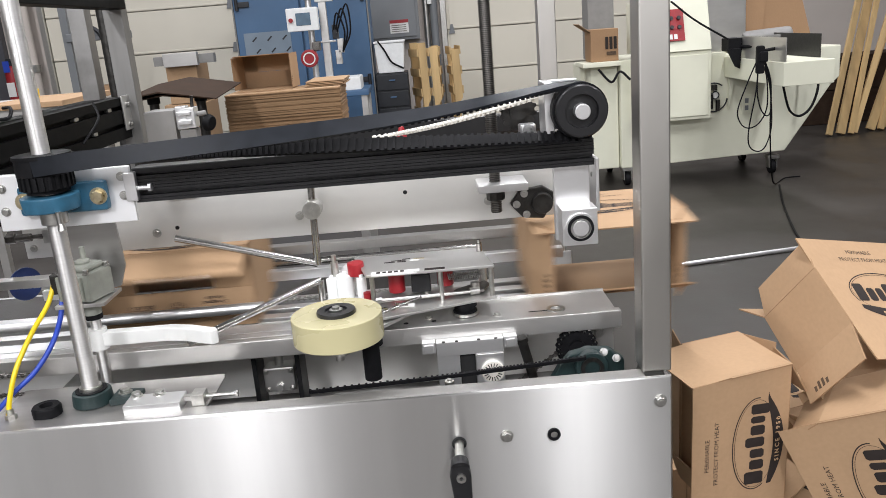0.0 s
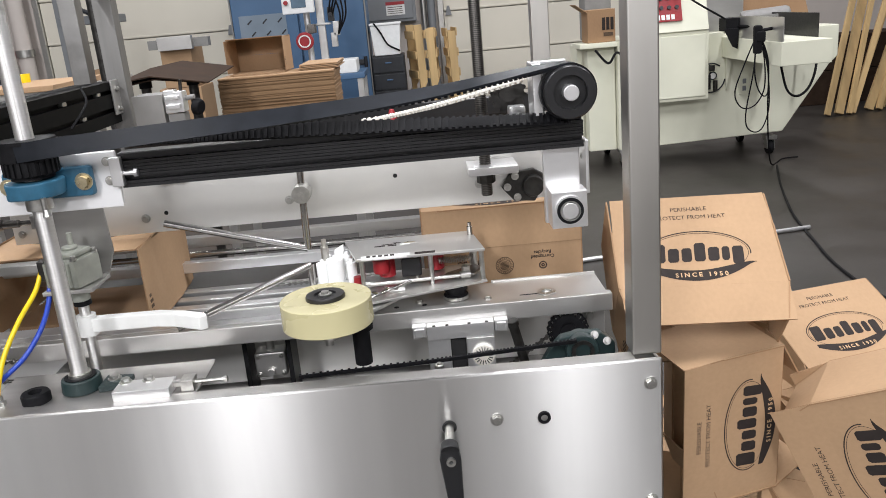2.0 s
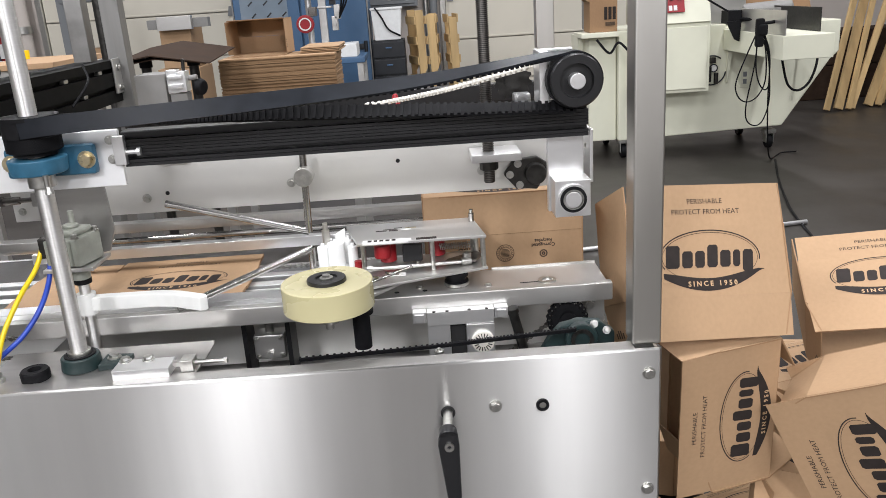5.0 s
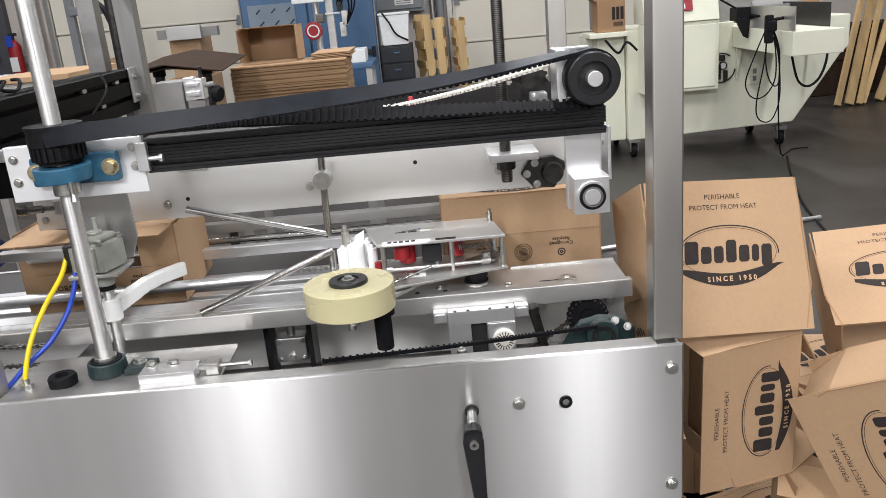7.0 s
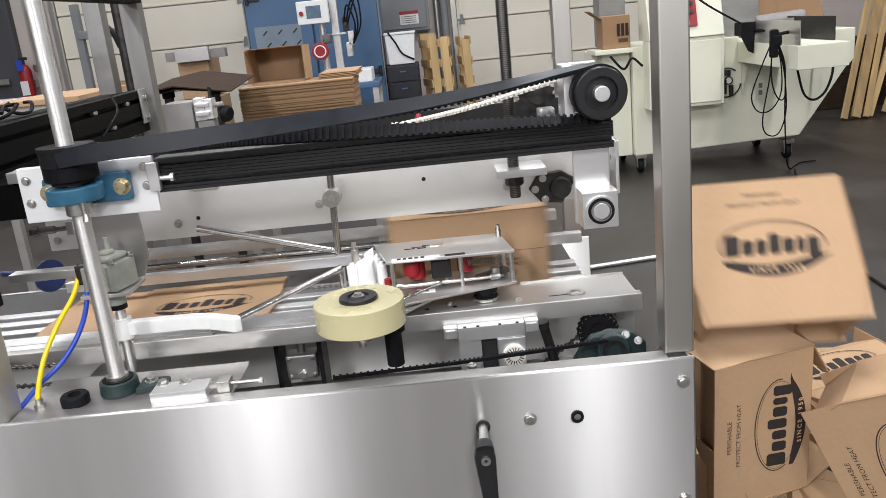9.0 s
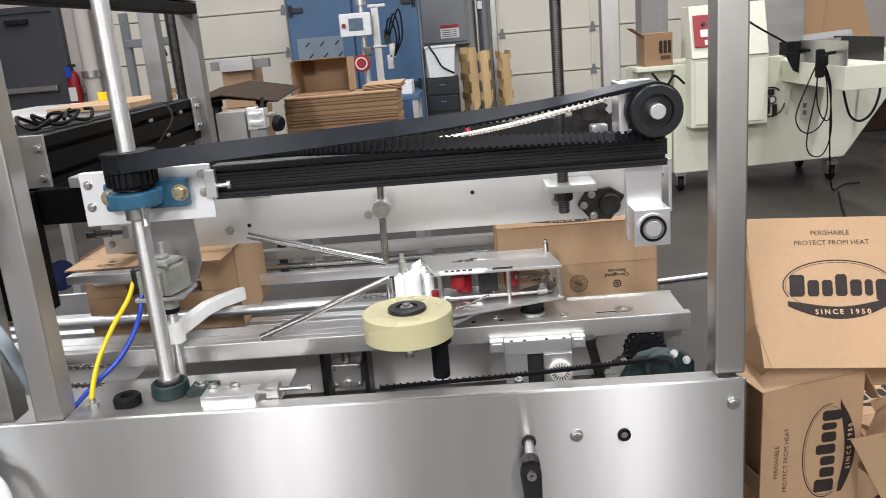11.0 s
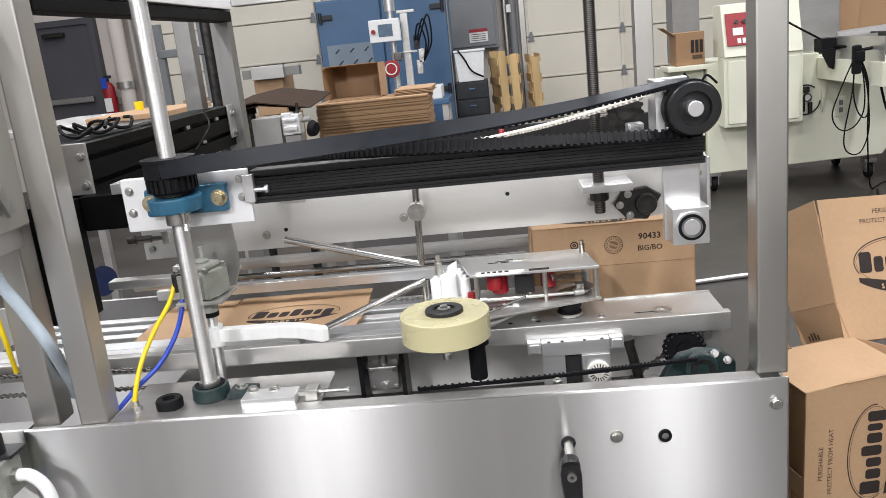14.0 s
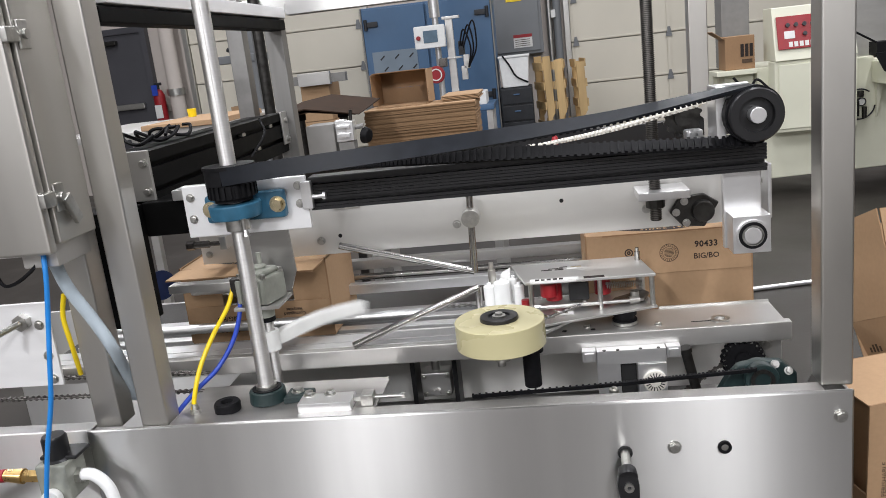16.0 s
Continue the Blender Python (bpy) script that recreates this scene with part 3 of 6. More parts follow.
def machine_details(mc):
    P = lambda name, bm, mat, label="", pivot=None: part(name, bm, mat, mc, label, pivot)
    # front panel fittings
    for x, z in ((0.355, 0.848), (0.355, 0.62), (0.09, 0.806)):
        bolt(mc, (x, 1.245, z), (0, -1, 0), 0.0085, 0.006)
    P("grommet", merged(bm_ring((0.171, 1.243, 0.803), (0, 1, 0), 0.006, 0.011, 0.006)), "rubber")
    P("socket_screw", bm_rod((0.171, 1.242, 0.803), (0.171, 1.25, 0.803), 0.0065, None, 16), "zinc")
    P("crank_bushing", bm_ring((0.008, 1.2445, 0.80), (0, 1, 0), 0.0085, 0.0125, 0.004, 24), "hole")
    cr = P("crank_shaft", bm_rod((0.008, 1.25, 0.80), (0.006, 1.19, 0.797), 0.008, None, 16, 0.001), "zinc")
    P("crank_handle", merged(bm_prism([(-0.009, 0.797), (0.019, 0.797), (0.023, 0.778), (0.021, 0.64), (0.001, 0.64), (-0.013, 0.778)], 0.018, "y", 1.176, 0.004), bm_rod((0.0055, 1.196, 0.797), (0.0055, 1.178, 0.79), 0.0145, 0.0165, 24, 0.003), bm_rod((0.013, 1.17, 0.655), (0.013, 1.10, 0.655), 0.012, 0.014, 20, 0.003)), "black", "black folding crank handle")
    P("crank_screw", bm_ring((0.006, 1.175, 0.775), (0, 1, 0), 0.0035, 0.008, 0.006, 20), "zinc")
    # drive belt, quarter turned between its pulleys
    front = [(-0.637, 1.298, 1.323), (-0.55, 1.299, 1.3285), (-0.26, 1.308, 1.3405), (0.0, 1.325, 1.3545), (0.20, 1.345, 1.378), (0.252, 1.35, 1.383)]
    P("belt_strand", strand(front, 0.030, 0.004, 90, 178), "belt", "black toothed drive belt")
    P("belt_teeth", tooth_row(front, 0.028, 110, (90, 178), 0.0035), "rubber")
    back = [(-0.637, 1.382, 1.321), (-0.45, 1.380, 1.3205), (-0.28, 1.376, 1.3135), (0.0, 1.366, 1.301), (0.252, 1.35, 1.292)]
    P("belt_strand", strand(back, 0.027, 0.004, -90, -30), "rubber")
    P("belt_teeth", tooth_row(back, 0.026, 90, (-90, -30), 0.0032, 0.0055), "rubber")
    wrap = [(-0.637 - 0.042 * math.sin(a), 1.34 - 0.042 * math.cos(a), 1.322) for a in [math.pi * i / 8 for i in range(9)]]
    P("belt_wrap", strand(wrap, 0.030, 0.004, 90, 90), "rubber")
    P("belt_wrap", bm_ring((0.252, 1.35, 1.338), (0, 1, 0), 0.0432, 0.0465, 0.030), "rubber")
    for i in range(24):
        a = 2 * math.pi * i / 24
        part("pulley_tooth", turned(bm_box(-0.0025, 0.0025, -0.003, 0.003, 1.284, 1.306), Matrix.Translation((-0.637, 1.34, 0)) @ pose(0.0405 * math.cos(a), 0.0405 * math.sin(a), 0, 0, 0, math.degrees(a) - 90)), "rubber", DRIVE[0])
    P("grease_nipple", merged(bm_rod((-0.611, 1.30, 1.228), (-0.611, 1.30, 1.248), 0.0045), bm_rod((-0.609, 1.298, 1.218), (-0.609, 1.298, 1.229), 0.007, 0.004)), "zinc")
    # deck fittings
    P("grommet_nut", merged(bm_lathe((-0.704, 1.305, 0.891), (0, 0, 1), [(0.024, 0), (0.0245, 0.014), (0.022, 0.018), (0.012, 0.018), (0.011, 0.010)], 28)), "rubber", "black knurled ring")
    P("slide_block", bm_box(-0.560, -0.462, 1.272, 1.318, 0.891, 0.909, 0.0015), "alu", "machined aluminium slide block")
    for x in (-0.548, -0.508):
        bolt(mc, (x, 1.312, 0.909), (0, 0, 1), 0.008, 0.006)
    P("adjuster", merged(bm_rod((-0.462, 1.30, 0.903), (-0.448, 1.30, 0.903), 0.007, None, 6), bm_box(-0.447, -0.424, 1.285, 1.315, 0.891, 0.913, 0.002), bm_rod((-0.424, 1.30, 0.903), (-0.37, 1.30, 0.903), 0.0032), bm_rod((-0.374, 1.30, 0.903), (-0.368, 1.30, 0.903), 0.006, None, 6)), "zinc")
    P("adjuster_plate", bm_box(-0.57, -0.415, 1.33, 1.40, 0.8912, 0.895, 0.001), "flange")
    bolt(mc, (-0.58, 1.345, 0.903), (0, 0, 1), 0.009, 0.006)
    P("hose_fitting", merged(bm_rod((-0.765, 1.30, 0.891), (-0.765, 1.30, 0.90), 0.010, None, 6), bm_rod((-0.765, 1.30, 0.90), (-0.765, 1.30, 0.91), 0.006)), "zinc")
    # second shaft, rotary actuator and its plate
    P("lever_shaft", merged(bm_rod((-0.655, 1.45, 0.87), (-0.655, 1.45, 1.06), 0.010, None, 32), bm_rod((-0.655, 1.45, 1.03), (-0.655, 1.45, 1.05), 0.0125, None, 32)), "shaft")
    P("actuator_plate", bm_prism([(-0.70, 1.21), (-0.60, 1.21), (-0.595, 1.10), (-0.61, 1.06), (-0.66, 1.05), (-0.70, 1.08)], 0.006, "y", 1.49, 0.001), "flange")
    T = Matrix.Translation((-0.652, 1.44, 0)) @ pose(0, 0, 0, 0, 0, -18)
    P("actuator", turned(merged(bm_box(-0.034, 0.034, -0.034, 0.034, 1.058, 1.112, 0.006), bm_box(-0.026, 0.026, -0.026, 0.026, 1.112, 1.124, 0.005), bm_rod((0, 0, 1.124), (0, 0, 1.130), 0.014, None, 24, 0.002), bm_rod((-0.004, 0.01, 1.13), (-0.004, 0.01, 1.152), 0.005), bm_rod((0, 0, 1.025), (0, 0, 1.058), 0.017, None, 24, 0.002)), T), "greycast", "grey rotary air actuator")
    for x in (-0.026, -0.004, 0.018):
        P("actuator_rib", turned(bm_box(x - 0.005, x + 0.005, -0.041, -0.034, 1.062, 1.108, 0.002), T), "greycast")
    for x, y, z in ((-0.028, -0.028, 1.112), (0.028, -0.028, 1.112), (0.028, 0.026, 1.112)):
        bolt(mc, T @ Vector((x, y, z)), (0, 0, 1), 0.005, 0.006)
    P("actuator_collar", bm_rod((-0.655, 1.45, 1.012), (-0.655, 1.45, 1.026), 0.016, None, 24, 0.002), "rubber")
    P("actuator_arm", bm_box(-0.70, -0.61, 1.40, 1.49, 1.050, 1.057, 0.001), "plate")
    P("air_fitting", merged(bm_rod((-0.70, 1.42, 1.094), (-0.672, 1.42, 1.094), 0.006), bm_rod((-0.70, 1.42, 1.110), (-0.672, 1.42, 1.110), 0.005), bm_box(-0.705, -0.692, 1.413, 1.427, 1.075, 1.112, 0.002)), "darkmetal")
    P("yellow_air_hose", bm_hose([(-0.703, 1.420, 1.091), (-0.712, 1.400, 1.060), (-0.731, 1.360, 1.022), (-0.751, 1.325, 0.974), (-0.762, 1.305, 0.930), (-0.769, 1.300, 0.898)], 0.0045), "yellow_hose")
    P("blue_air_hose", bm_hose([(-0.692, 1.420, 1.070), (-0.693, 1.400, 1.036), (-0.702, 1.370, 0.999), (-0.727, 1.340, 0.960), (-0.766, 1.320, 0.928), (-0.806, 1.305, 0.890)], 0.0045), "blue_hose")
    P("cylinder_arm", bm_box(-0.86, -0.70, 1.47, 1.50, 1.075, 1.092, 0.002), "plate")
    P("air_cylinder", merged(bm_rod((-0.864, 1.60, 1.145), (-0.846, 1.60, 1.145), 0.011, None, 6, 0.001), bm_rod((-0.846, 1.60, 1.145), (-0.814, 1.60, 1.145), 0.008, None, 20, 0.001), bm_rod((-0.814, 1.60, 1.145), (-0.778, 1.60, 1.145), 0.005)), "chain", "small dark air cylinder")
    P("cylinder_lug", bm_box(-0.790, -0.774, 1.595, 1.672, 1.131, 1.159, 0.002), "plate")
    P("left_upper_plate", bm_box(-0.868, -0.736, 1.672, 1.680, 1.083, 1.225, 0.001), "sheet_steel", "dull steel end plate")
    for bx, bz in ((-0.85, 1.105), (-0.76, 1.205)):
        bolt(mc, (bx, 1.672, bz), (0, -1, 0), 0.006, 0.005)
    # upper plate fittings
    for x, z in ((-0.589, 1.115), (-0.285, 1.127), (0.115, 1.125)):
        bolt(mc, (x, 1.675, z), (0, -1, 0), 0.007, 0.006)
    for x, z in ((-0.545, 1.123), (-0.262, 1.128), (-0.059, 1.158), (0.14, 1.128)):
        P("drilled_hole", bm_rod((x, 1.6745, z), (x, 1.68, z), 0.0045, None, 12), "hole")
    P("plate_seam", bm_box(-0.71, -0.705, 1.672, 1.6748, 1.09, 1.20), "darkmetal")
    P("plate_bracket", bm_box(-0.55, -0.49, 1.665, 1.6748, 1.185, 1.215, 0.002), "plate")
    bolt(mc, (-0.52, 1.665, 1.198), (0, -1, 0), 0.008, 0.006)
    P("plough_collar", merged(bm_rod((-0.248, 1.60, 1.151), (-0.248, 1.64, 1.151), 0.019, None, 28, 0.002), bm_rod((-0.248, 1.597, 1.151), (-0.248, 1.60, 1.151), 0.006, None, 6)), "zinc")
    P("plough_rod", merged(bm_rod((-0.248, 1.63, 1.20), (-0.253, 1.63, 1.03), 0.0075), bm_rod((-0.253, 1.63, 1.031), (-0.538, 1.63, 1.111), 0.0075)), "chrome", "bent steel flap plough rod")
    P("lower_plough_rod", merged(bm_rod((-0.49, 1.45, 0.947), (-0.245, 1.585, 1.008), 0.0075), bm_rod((-0.245, 1.585, 1.010), (-0.245, 1.585, 0.955), 0.0075)), "chrome", "slanting steel flap plough rod")
    P("lead_screw", bm_rod((0.127, 1.62, 1.112), (0.127, 1.62, 1.78), 0.0102), "darkmetal", "upright threaded rod")
    P("screw_thread", merged(*[bm_ring((0.127, 1.62, 1.115 + 0.0036 * i), (0, 0.08, 1), 0.0098, 0.0118, 0.0018, 16) for i in range(185)]), "chain")
    P("screw_nut", merged(bm_rod((0.127, 1.62, 1.138), (0.127, 1.62, 1.16), 0.019, None, 8, 0.002)), "darkmetal")
    P("screw_bracket", bm_box(0.09, 0.19, 1.58, 1.67, 1.160, 1.176, 0.002), "alu")
    P("rear_flange_bearing", merged(bm_prism([(0.160, 1.115), (0.180, 1.145), (0.230, 1.15), (0.26, 1.13), (0.23, 1.08), (0.185, 1.085)], 0.014, "y", 1.66, 0.003), bm_rod((0.226, 1.645, 1.115), (0.226, 1.665, 1.115), 0.022, 0.024, 24, 0.003)), "darkmetal")
    for x, z in ((0.173, 1.115), (0.190, 1.137), (0.193, 1.092)):
        bolt(mc, (x, 1.66, z), (0, -1, 0), 0.006, 0.005)
    P("arm_edge_plate", bm_box(0.288, 0.294, 1.40, 1.47, 1.15, 1.245, 0.001), "alu")
    bolt(mc, (0.294, 1.44, 1.21), (0.3, -1, 0), 0.006, 0.005)
    P("sprocket_rear", sprocket((0.17, 1.52, 1.325), (0, 1, 0), 0.036, 14, 0.008), "darkmetal")
    P("bearing_clamp", merged(bm_box(0.165, 0.195, 1.46, 1.49, 1.285, 1.306, 0.003), bm_ring((0.18, 1.458, 1.296), (0, 1, 0), 0.006, 0.011, 0.01)), "alu")
    P("pale_chain", chain([(-0.12, 1.80, 1.262), (-0.07, 1.78, 1.268), (0.05, 1.60, 1.306), (0.19, 1.45, 1.353)], 0.0127, 0.0052, 0.009), "whitechain", "pale roller chain")
    # bed: toothed belts, rails and slats behind the front rail
    P("bed_chain", chain([(-0.34, 1.70, 0.935), (-0.10, 1.70, 0.935)], 0.0127, 0.004, 0.012), "zinc")
    P("rail_cap", bm_prism([(1.4745, 0.920), (1.4745, 0.938), (1.500, 0.938), (1.500, 0.935), (1.503, 0.935), (1.503, 0.938), (1.545, 0.938), (1.545, 0.931), (1.553, 0.931), (1.553, 0.920)], 1.05, "x", -1.3), "alu", "bright extruded rail cap")
    P("tape_deck", bm_box(-0.249, 0.336, 1.4745, 1.592, 0.926, 0.932, 0.001), "plate", "flat steel deck under the tape head")
    P("deck_lip", bm_box(0.12, 0.336, 1.5922, 1.597, 0.905, 0.936, 0.001), "plate")
    for x, y in ((-0.03, 1.515), (0.105, 1.50)):
        bolt(mc, (x, y, 0.932), (0, 0, 1), 0.006, 0.004)
    for x in (-0.02, -0.075):
        P("drilled_hole", bm_rod((x, 1.495, 0.9322), (x, 1.495, 0.9326), 0.005, None, 14), "hole")
    P("end_bracket", bm_box(0.29, 0.335, 1.50, 1.505, 0.80, 0.905, 0.001), "plate")
    bolt(mc, (0.305, 1.50, 0.878), (0, -1, 0), 0.009, 0.006)
    P("deck_slot", bm_box(0.168, 0.235, 1.499, 1.503, 0.9322, 0.9326), "hole")
    P("slot_washer", bm_ring((0.222, 1.503, 0.934), (0, 0, 1), 0.010, 0.018, 0.0035, 28), "zinc")
    P("guide_bar", bm_box(-0.95, 0.30, 1.86, 1.885, 0.93, 0.955, 0.002), "alu")
    P("guide_bar", bm_box(-0.95, 0.26, 1.98, 2.01, 0.96, 0.985, 0.002), "plate")
    P("guide_bar", bm_box(-0.95, 0.24, 2.15, 2.165, 1.02, 1.03, 0.001), "darkmetal")
    P("guide_rod", bm_rod((-1.0, 1.93, 0.955), (0.1, 1.93, 0.955), 0.008), "chrome")
    # drive parts below the rail
    P("inner_wall", bm_box(-0.79, 0.28, 1.70, 1.705, 0.71, 0.885, 0.001), "sheet_steel")
    P("sensor_bracket", bm_box(-0.405, -0.395, 1.56, 1.63, 0.72, 0.87, 0.001), "black")
    P("sensor_bracket", bm_box(-0.315, -0.305, 1.56, 1.63, 0.72, 0.87, 0.001), "black")
    P("sensor_block", merged(bm_box(-0.388, -0.322, 1.575, 1.62, 0.772, 0.828, 0.006), bm_rod((-0.355, 1.595, 0.828), (-0.355, 1.595, 0.865), 0.009), bm_rod((-0.355, 1.575, 0.785), (-0.355, 1.567, 0.785), 0.008, None, 6)), "plate")
    for x, z in ((-0.38, 0.82), (-0.33, 0.82), (-0.38, 0.78), (-0.33, 0.78)):
        bolt(mc, (x, 1.575, z), (0, -1, 0), 0.004, 0.003)
    P("roll_spindle", merged(bm_rod((-0.192, 1.374, 0.93), (-0.192, 1.374, 0.9605), 0.016), bm_rod((-0.195, 1.374, 0.918), (-0.195, 1.374, 0.93), 0.008)), "zinc")
    P("roll_arm", bm_prism([(-0.21, 1.36), (-0.17, 1.36), (-0.02, 1.53), (-0.06, 1.56)], 0.006, "z", 0.953, 0.001), "plate")
    P("black_handle", merged(bm_rod((-0.142, 1.42, 0.855), (-0.142, 1.42, 0.925), 0.0165, None, 24, 0.002), bm_rod((-0.142, 1.42, 0.925), (-0.142, 1.42, 0.933), 0.024)), "rubber")
    P("slide_housing", merged(bm_box(-0.019, 0.109, 1.43, 1.452, 0.883, 0.911, 0.0012), bm_box(-0.019, 0.024, 1.436, 1.452, 0.80, 0.8825, 0.001), bm_box(0.055, 0.108, 1.426, 1.452, 0.80, 0.8825, 0.001)), "alu", "aluminium slide housing")
    P("housing_slot", bm_box(0.0245, 0.0545, 1.445, 1.452, 0.80, 0.8825), "hole")
    for x in (-0.005, 0.02, 0.062, 0.095):
        P("cap_screw", bm_rod((x, 1.4315, 0.911), (x, 1.4315, 0.9125), 0.0032, None, 12), "darkmetal")
    for x in (-0.046, 0.110):
        P("housing_ear", merged(bm_box(x, x + 0.026, 1.432, 1.452, 0.889, 0.912, 0.0015), bm_box(x + 0.004, x + 0.022, 1.428, 1.432, 0.892, 0.908, 0.001)), "alu")
    bru = P("brush_wheel", merged(bm_rod((0.085, 1.418, 0.848), (0.085, 1.433, 0.848), 0.022, None, 32, 0.002)), "whitechain", "pale slotted brush wheel")
    for i in range(18):
        a = 2 * math.pi * i / 18
        P("brush_slot", turned(bm_box(0.010, 0.018, 1.4165, 1.4185, -0.0008, 0.0008), Matrix.Translation((0.085, 0, 0.848)) @ pose(0, 0, 0, 0, math.degrees(a), 0)), "hole")
    P("cross_shaft", merged(bm_rod((0.144, 1.44, 0.905), (0.168, 1.46, 0.80), 0.0095), bm_rod((0.1445, 1.441, 0.904), (0.1465, 1.442, 0.895), 0.0115)), "darkmetal")
    P("sprocket", sprocket((0.255, 1.47, 0.863), (0, 1, 0), 0.036, 18, 0.008), "rubber", "black drive sprocket")
    P("sprocket_shaft", bm_rod((0.225, 1.58, 0.90), (0.243, 1.475, 0.885), 0.011), "chrome")
    P("sprocket_chain", chain([(0.255 + 0.037 * math.cos(a), 1.47, 0.863 + 0.037 * math.sin(a)) for a in [-0.4 + 0.4 * i for i in range(11)]], 0.0105, 0.0042, 0.013), "rubber", "black roller chain on the sprocket")
    P("chain_pin", merged(*[bm_rod((0.255 + 0.037 * math.cos(a), 1.4615, 0.863 + 0.037 * math.sin(a)), (0.255 + 0.037 * math.cos(a), 1.4635, 0.863 + 0.037 * math.sin(a)), 0.0016, None, 8) for a in [-0.3 + 0.284 * i for i in range(14)]]), "zinc")
    P("bearing_housing", merged(bm_prism([(0.185, 0.835), (0.205, 0.868), (0.226, 0.890), (0.262, 0.897), (0.300, 0.894), (0.326, 0.872), (0.326, 0.845)], 0.022, "y", 1.372, 0.004), bm_rod((0.262, 1.355, 0.868), (0.262, 1.40, 0.868), 0.030, 0.027, 32, 0.004)), "green_cast", "dark green bearing housing")
    P("housing_bore", bm_ring((0.262, 1.354, 0.868), (0, 1, 0), 0.014, 0.021, 0.006, 28), "darkmetal")
    for x, z in ((0.287, 0.891), (0.310, 0.877)):
        bolt(mc, (x, 1.370, z), (0, -0.9, 0.4), 0.0055, 0.005, "pan")
    P("drive_chain", chain([(0.21, 1.45, 0.86), (0.16, 1.46, 0.82), (0.13, 1.46, 0.80)], 0.0127, 0.004, 0.010), "chain")
    tb = [(-0.25, 1.335, 0.877), (-0.008, 1.335, 0.884), (0.11, 1.335, 0.890), (0.246, 1.335, 0.897)]
    P("timing_belt", strand(tb, 0.007, 0.003, 78, 78), "rubber")
    P("timing_teeth", tooth_row(tb, 0.007, 62, (78, 78), 0.0025, 0.004), "rubber")
    P("stud", merged(bm_rod((0.0, 1.30, 0.86), (0.0, 1.30, 0.893), 0.0085, None, 16, 0.002), bm_rod((0.0, 1.30, 0.893), (0.0, 1.30, 0.896), 0.004)), "zinc")
    # tape head
    P("head_top_plate", bm_prism([(-0.145, 1.512), (0.107, 1.512), (0.088, 1.648), (-0.178, 1.648)], 0.006, "z", 1.0262, 0.001), "plate", "steel tape head top plate")
    P("head_lower_plate", bm_prism([(-0.12, 1.44), (0.108, 1.512), (0.088, 1.63), (-0.17, 1.60), (-0.17, 1.50)], 0.005, "z", 0.962, 0.001), "plate")
    P("head_label", bm_box(-0.135, -0.045, 1.5105, 1.5118, 1.0285, 1.0315), "label")
    P("head_label", bm_box(-0.135, -0.04, 1.5125, 1.528, 1.0322, 1.0326), "label")
    for i, (x, w) in enumerate(((-0.125, 0.008), (-0.113, 0.007), (-0.102, 0.008), (-0.090, 0.008), (-0.078, 0.008))):
        P("label_bar", bm_box(x, x + w, 1.515, 1.5255, 1.0327, 1.033), "ink")
    P("head_label_dark", bm_box(-0.03, 0.01, 1.5125, 1.526, 1.0322, 1.0326), "ink")
    for x, y, w, h, mat in ((-0.112, 1.585, 0.022, 0.006, "ink"), (-0.098, 1.594, 0.030, 0.005, "ink"), (-0.085, 1.584, 0.018, 0.007, "ink"), (-0.075, 1.602, 0.016, 0.005, "ink"), (-0.060, 1.588, 0.020, 0.008, "label"), (-0.052, 1.598, 0.022, 0.008, "gold")):
        P("sticker_mark", bm_box(x, x + w, y, y + h, 1.0323, 1.0326), mat)
    for x, y in ((0.085, 1.62), (0.0, 1.52), (-0.135, 1.52), (0.10, 1.52), (-0.03, 1.56)):
        P("spacer", bm_rod((x, y, 0.967), (x, y, 1.027), 0.005, None, 12), "zinc")
    P("head_pin", merged(bm_rod((0.085, 1.617, 1.032), (0.085, 1.617, 1.05), 0.006), bm_rod((0.085, 1.617, 1.05), (0.085, 1.617, 1.058), 0.004)), "chrome")
    for x, y in ((-0.09, 1.58), (0.01, 1.60)):
        P("head_roller", bm_rod((x, y, 0.972), (x, y, 1.02), 0.017, None, 24, 0.002), "red")
    P("cutter_block", bm_box(-0.06, -0.02, 1.55, 1.59, 0.975, 1.012, 0.003), "black")
    P("spring", bm_hose([(0.015 + 0.00065 * i, 1.56 + 0.006 * math.cos(i * 1.2), 1.0 + 0.006 * math.sin(i * 1.2)) for i in range(110)], 0.0013, 5, 1), "zinc")
    P("tension_rod", merged(bm_rod((-0.13, 1.50, 0.982), (0.06, 1.53, 0.975), 0.004), bm_rod((0.055, 1.53, 0.975), (0.075, 1.535, 0.975), 0.008), bm_rod((-0.13, 1.50, 0.982), (-0.118, 1.502, 0.982), 0.006, None, 6)), "zinc")
    P("swing_arm", bm_prism([(0.02, 1.53), (0.085, 1.53), (0.10, 1.57), (0.09, 1.59), (0.03, 1.55)], 0.005, "z", 0.972, 0.001), "chain")
    P("pivot_eye", bm_ring((0.068, 1.54, 0.985), (0, 0, 1), 0.004, 0.009, 0.012, 20), "zinc")
    P("pivot_post", bm_rod((0.088, 1.60, 0.967), (0.088, 1.60, 1.012), 0.008), "zinc")
    P("wing_clip", merged(bm_ring((-0.105, 1.47, 0.975), (0.2, 0.3, 1), 0.010, 0.014, 0.003), bm_ring((-0.08, 1.475, 0.980), (0.2, 0.3, 1), 0.010, 0.014, 0.003), bm_rod((-0.12, 1.455, 0.972), (-0.04, 1.48, 0.99), 0.003)), "chrome")
    P("clip_label", bm_box(-0.085, -0.055, 1.49, 1.51, 0.9675, 0.9685), "label")
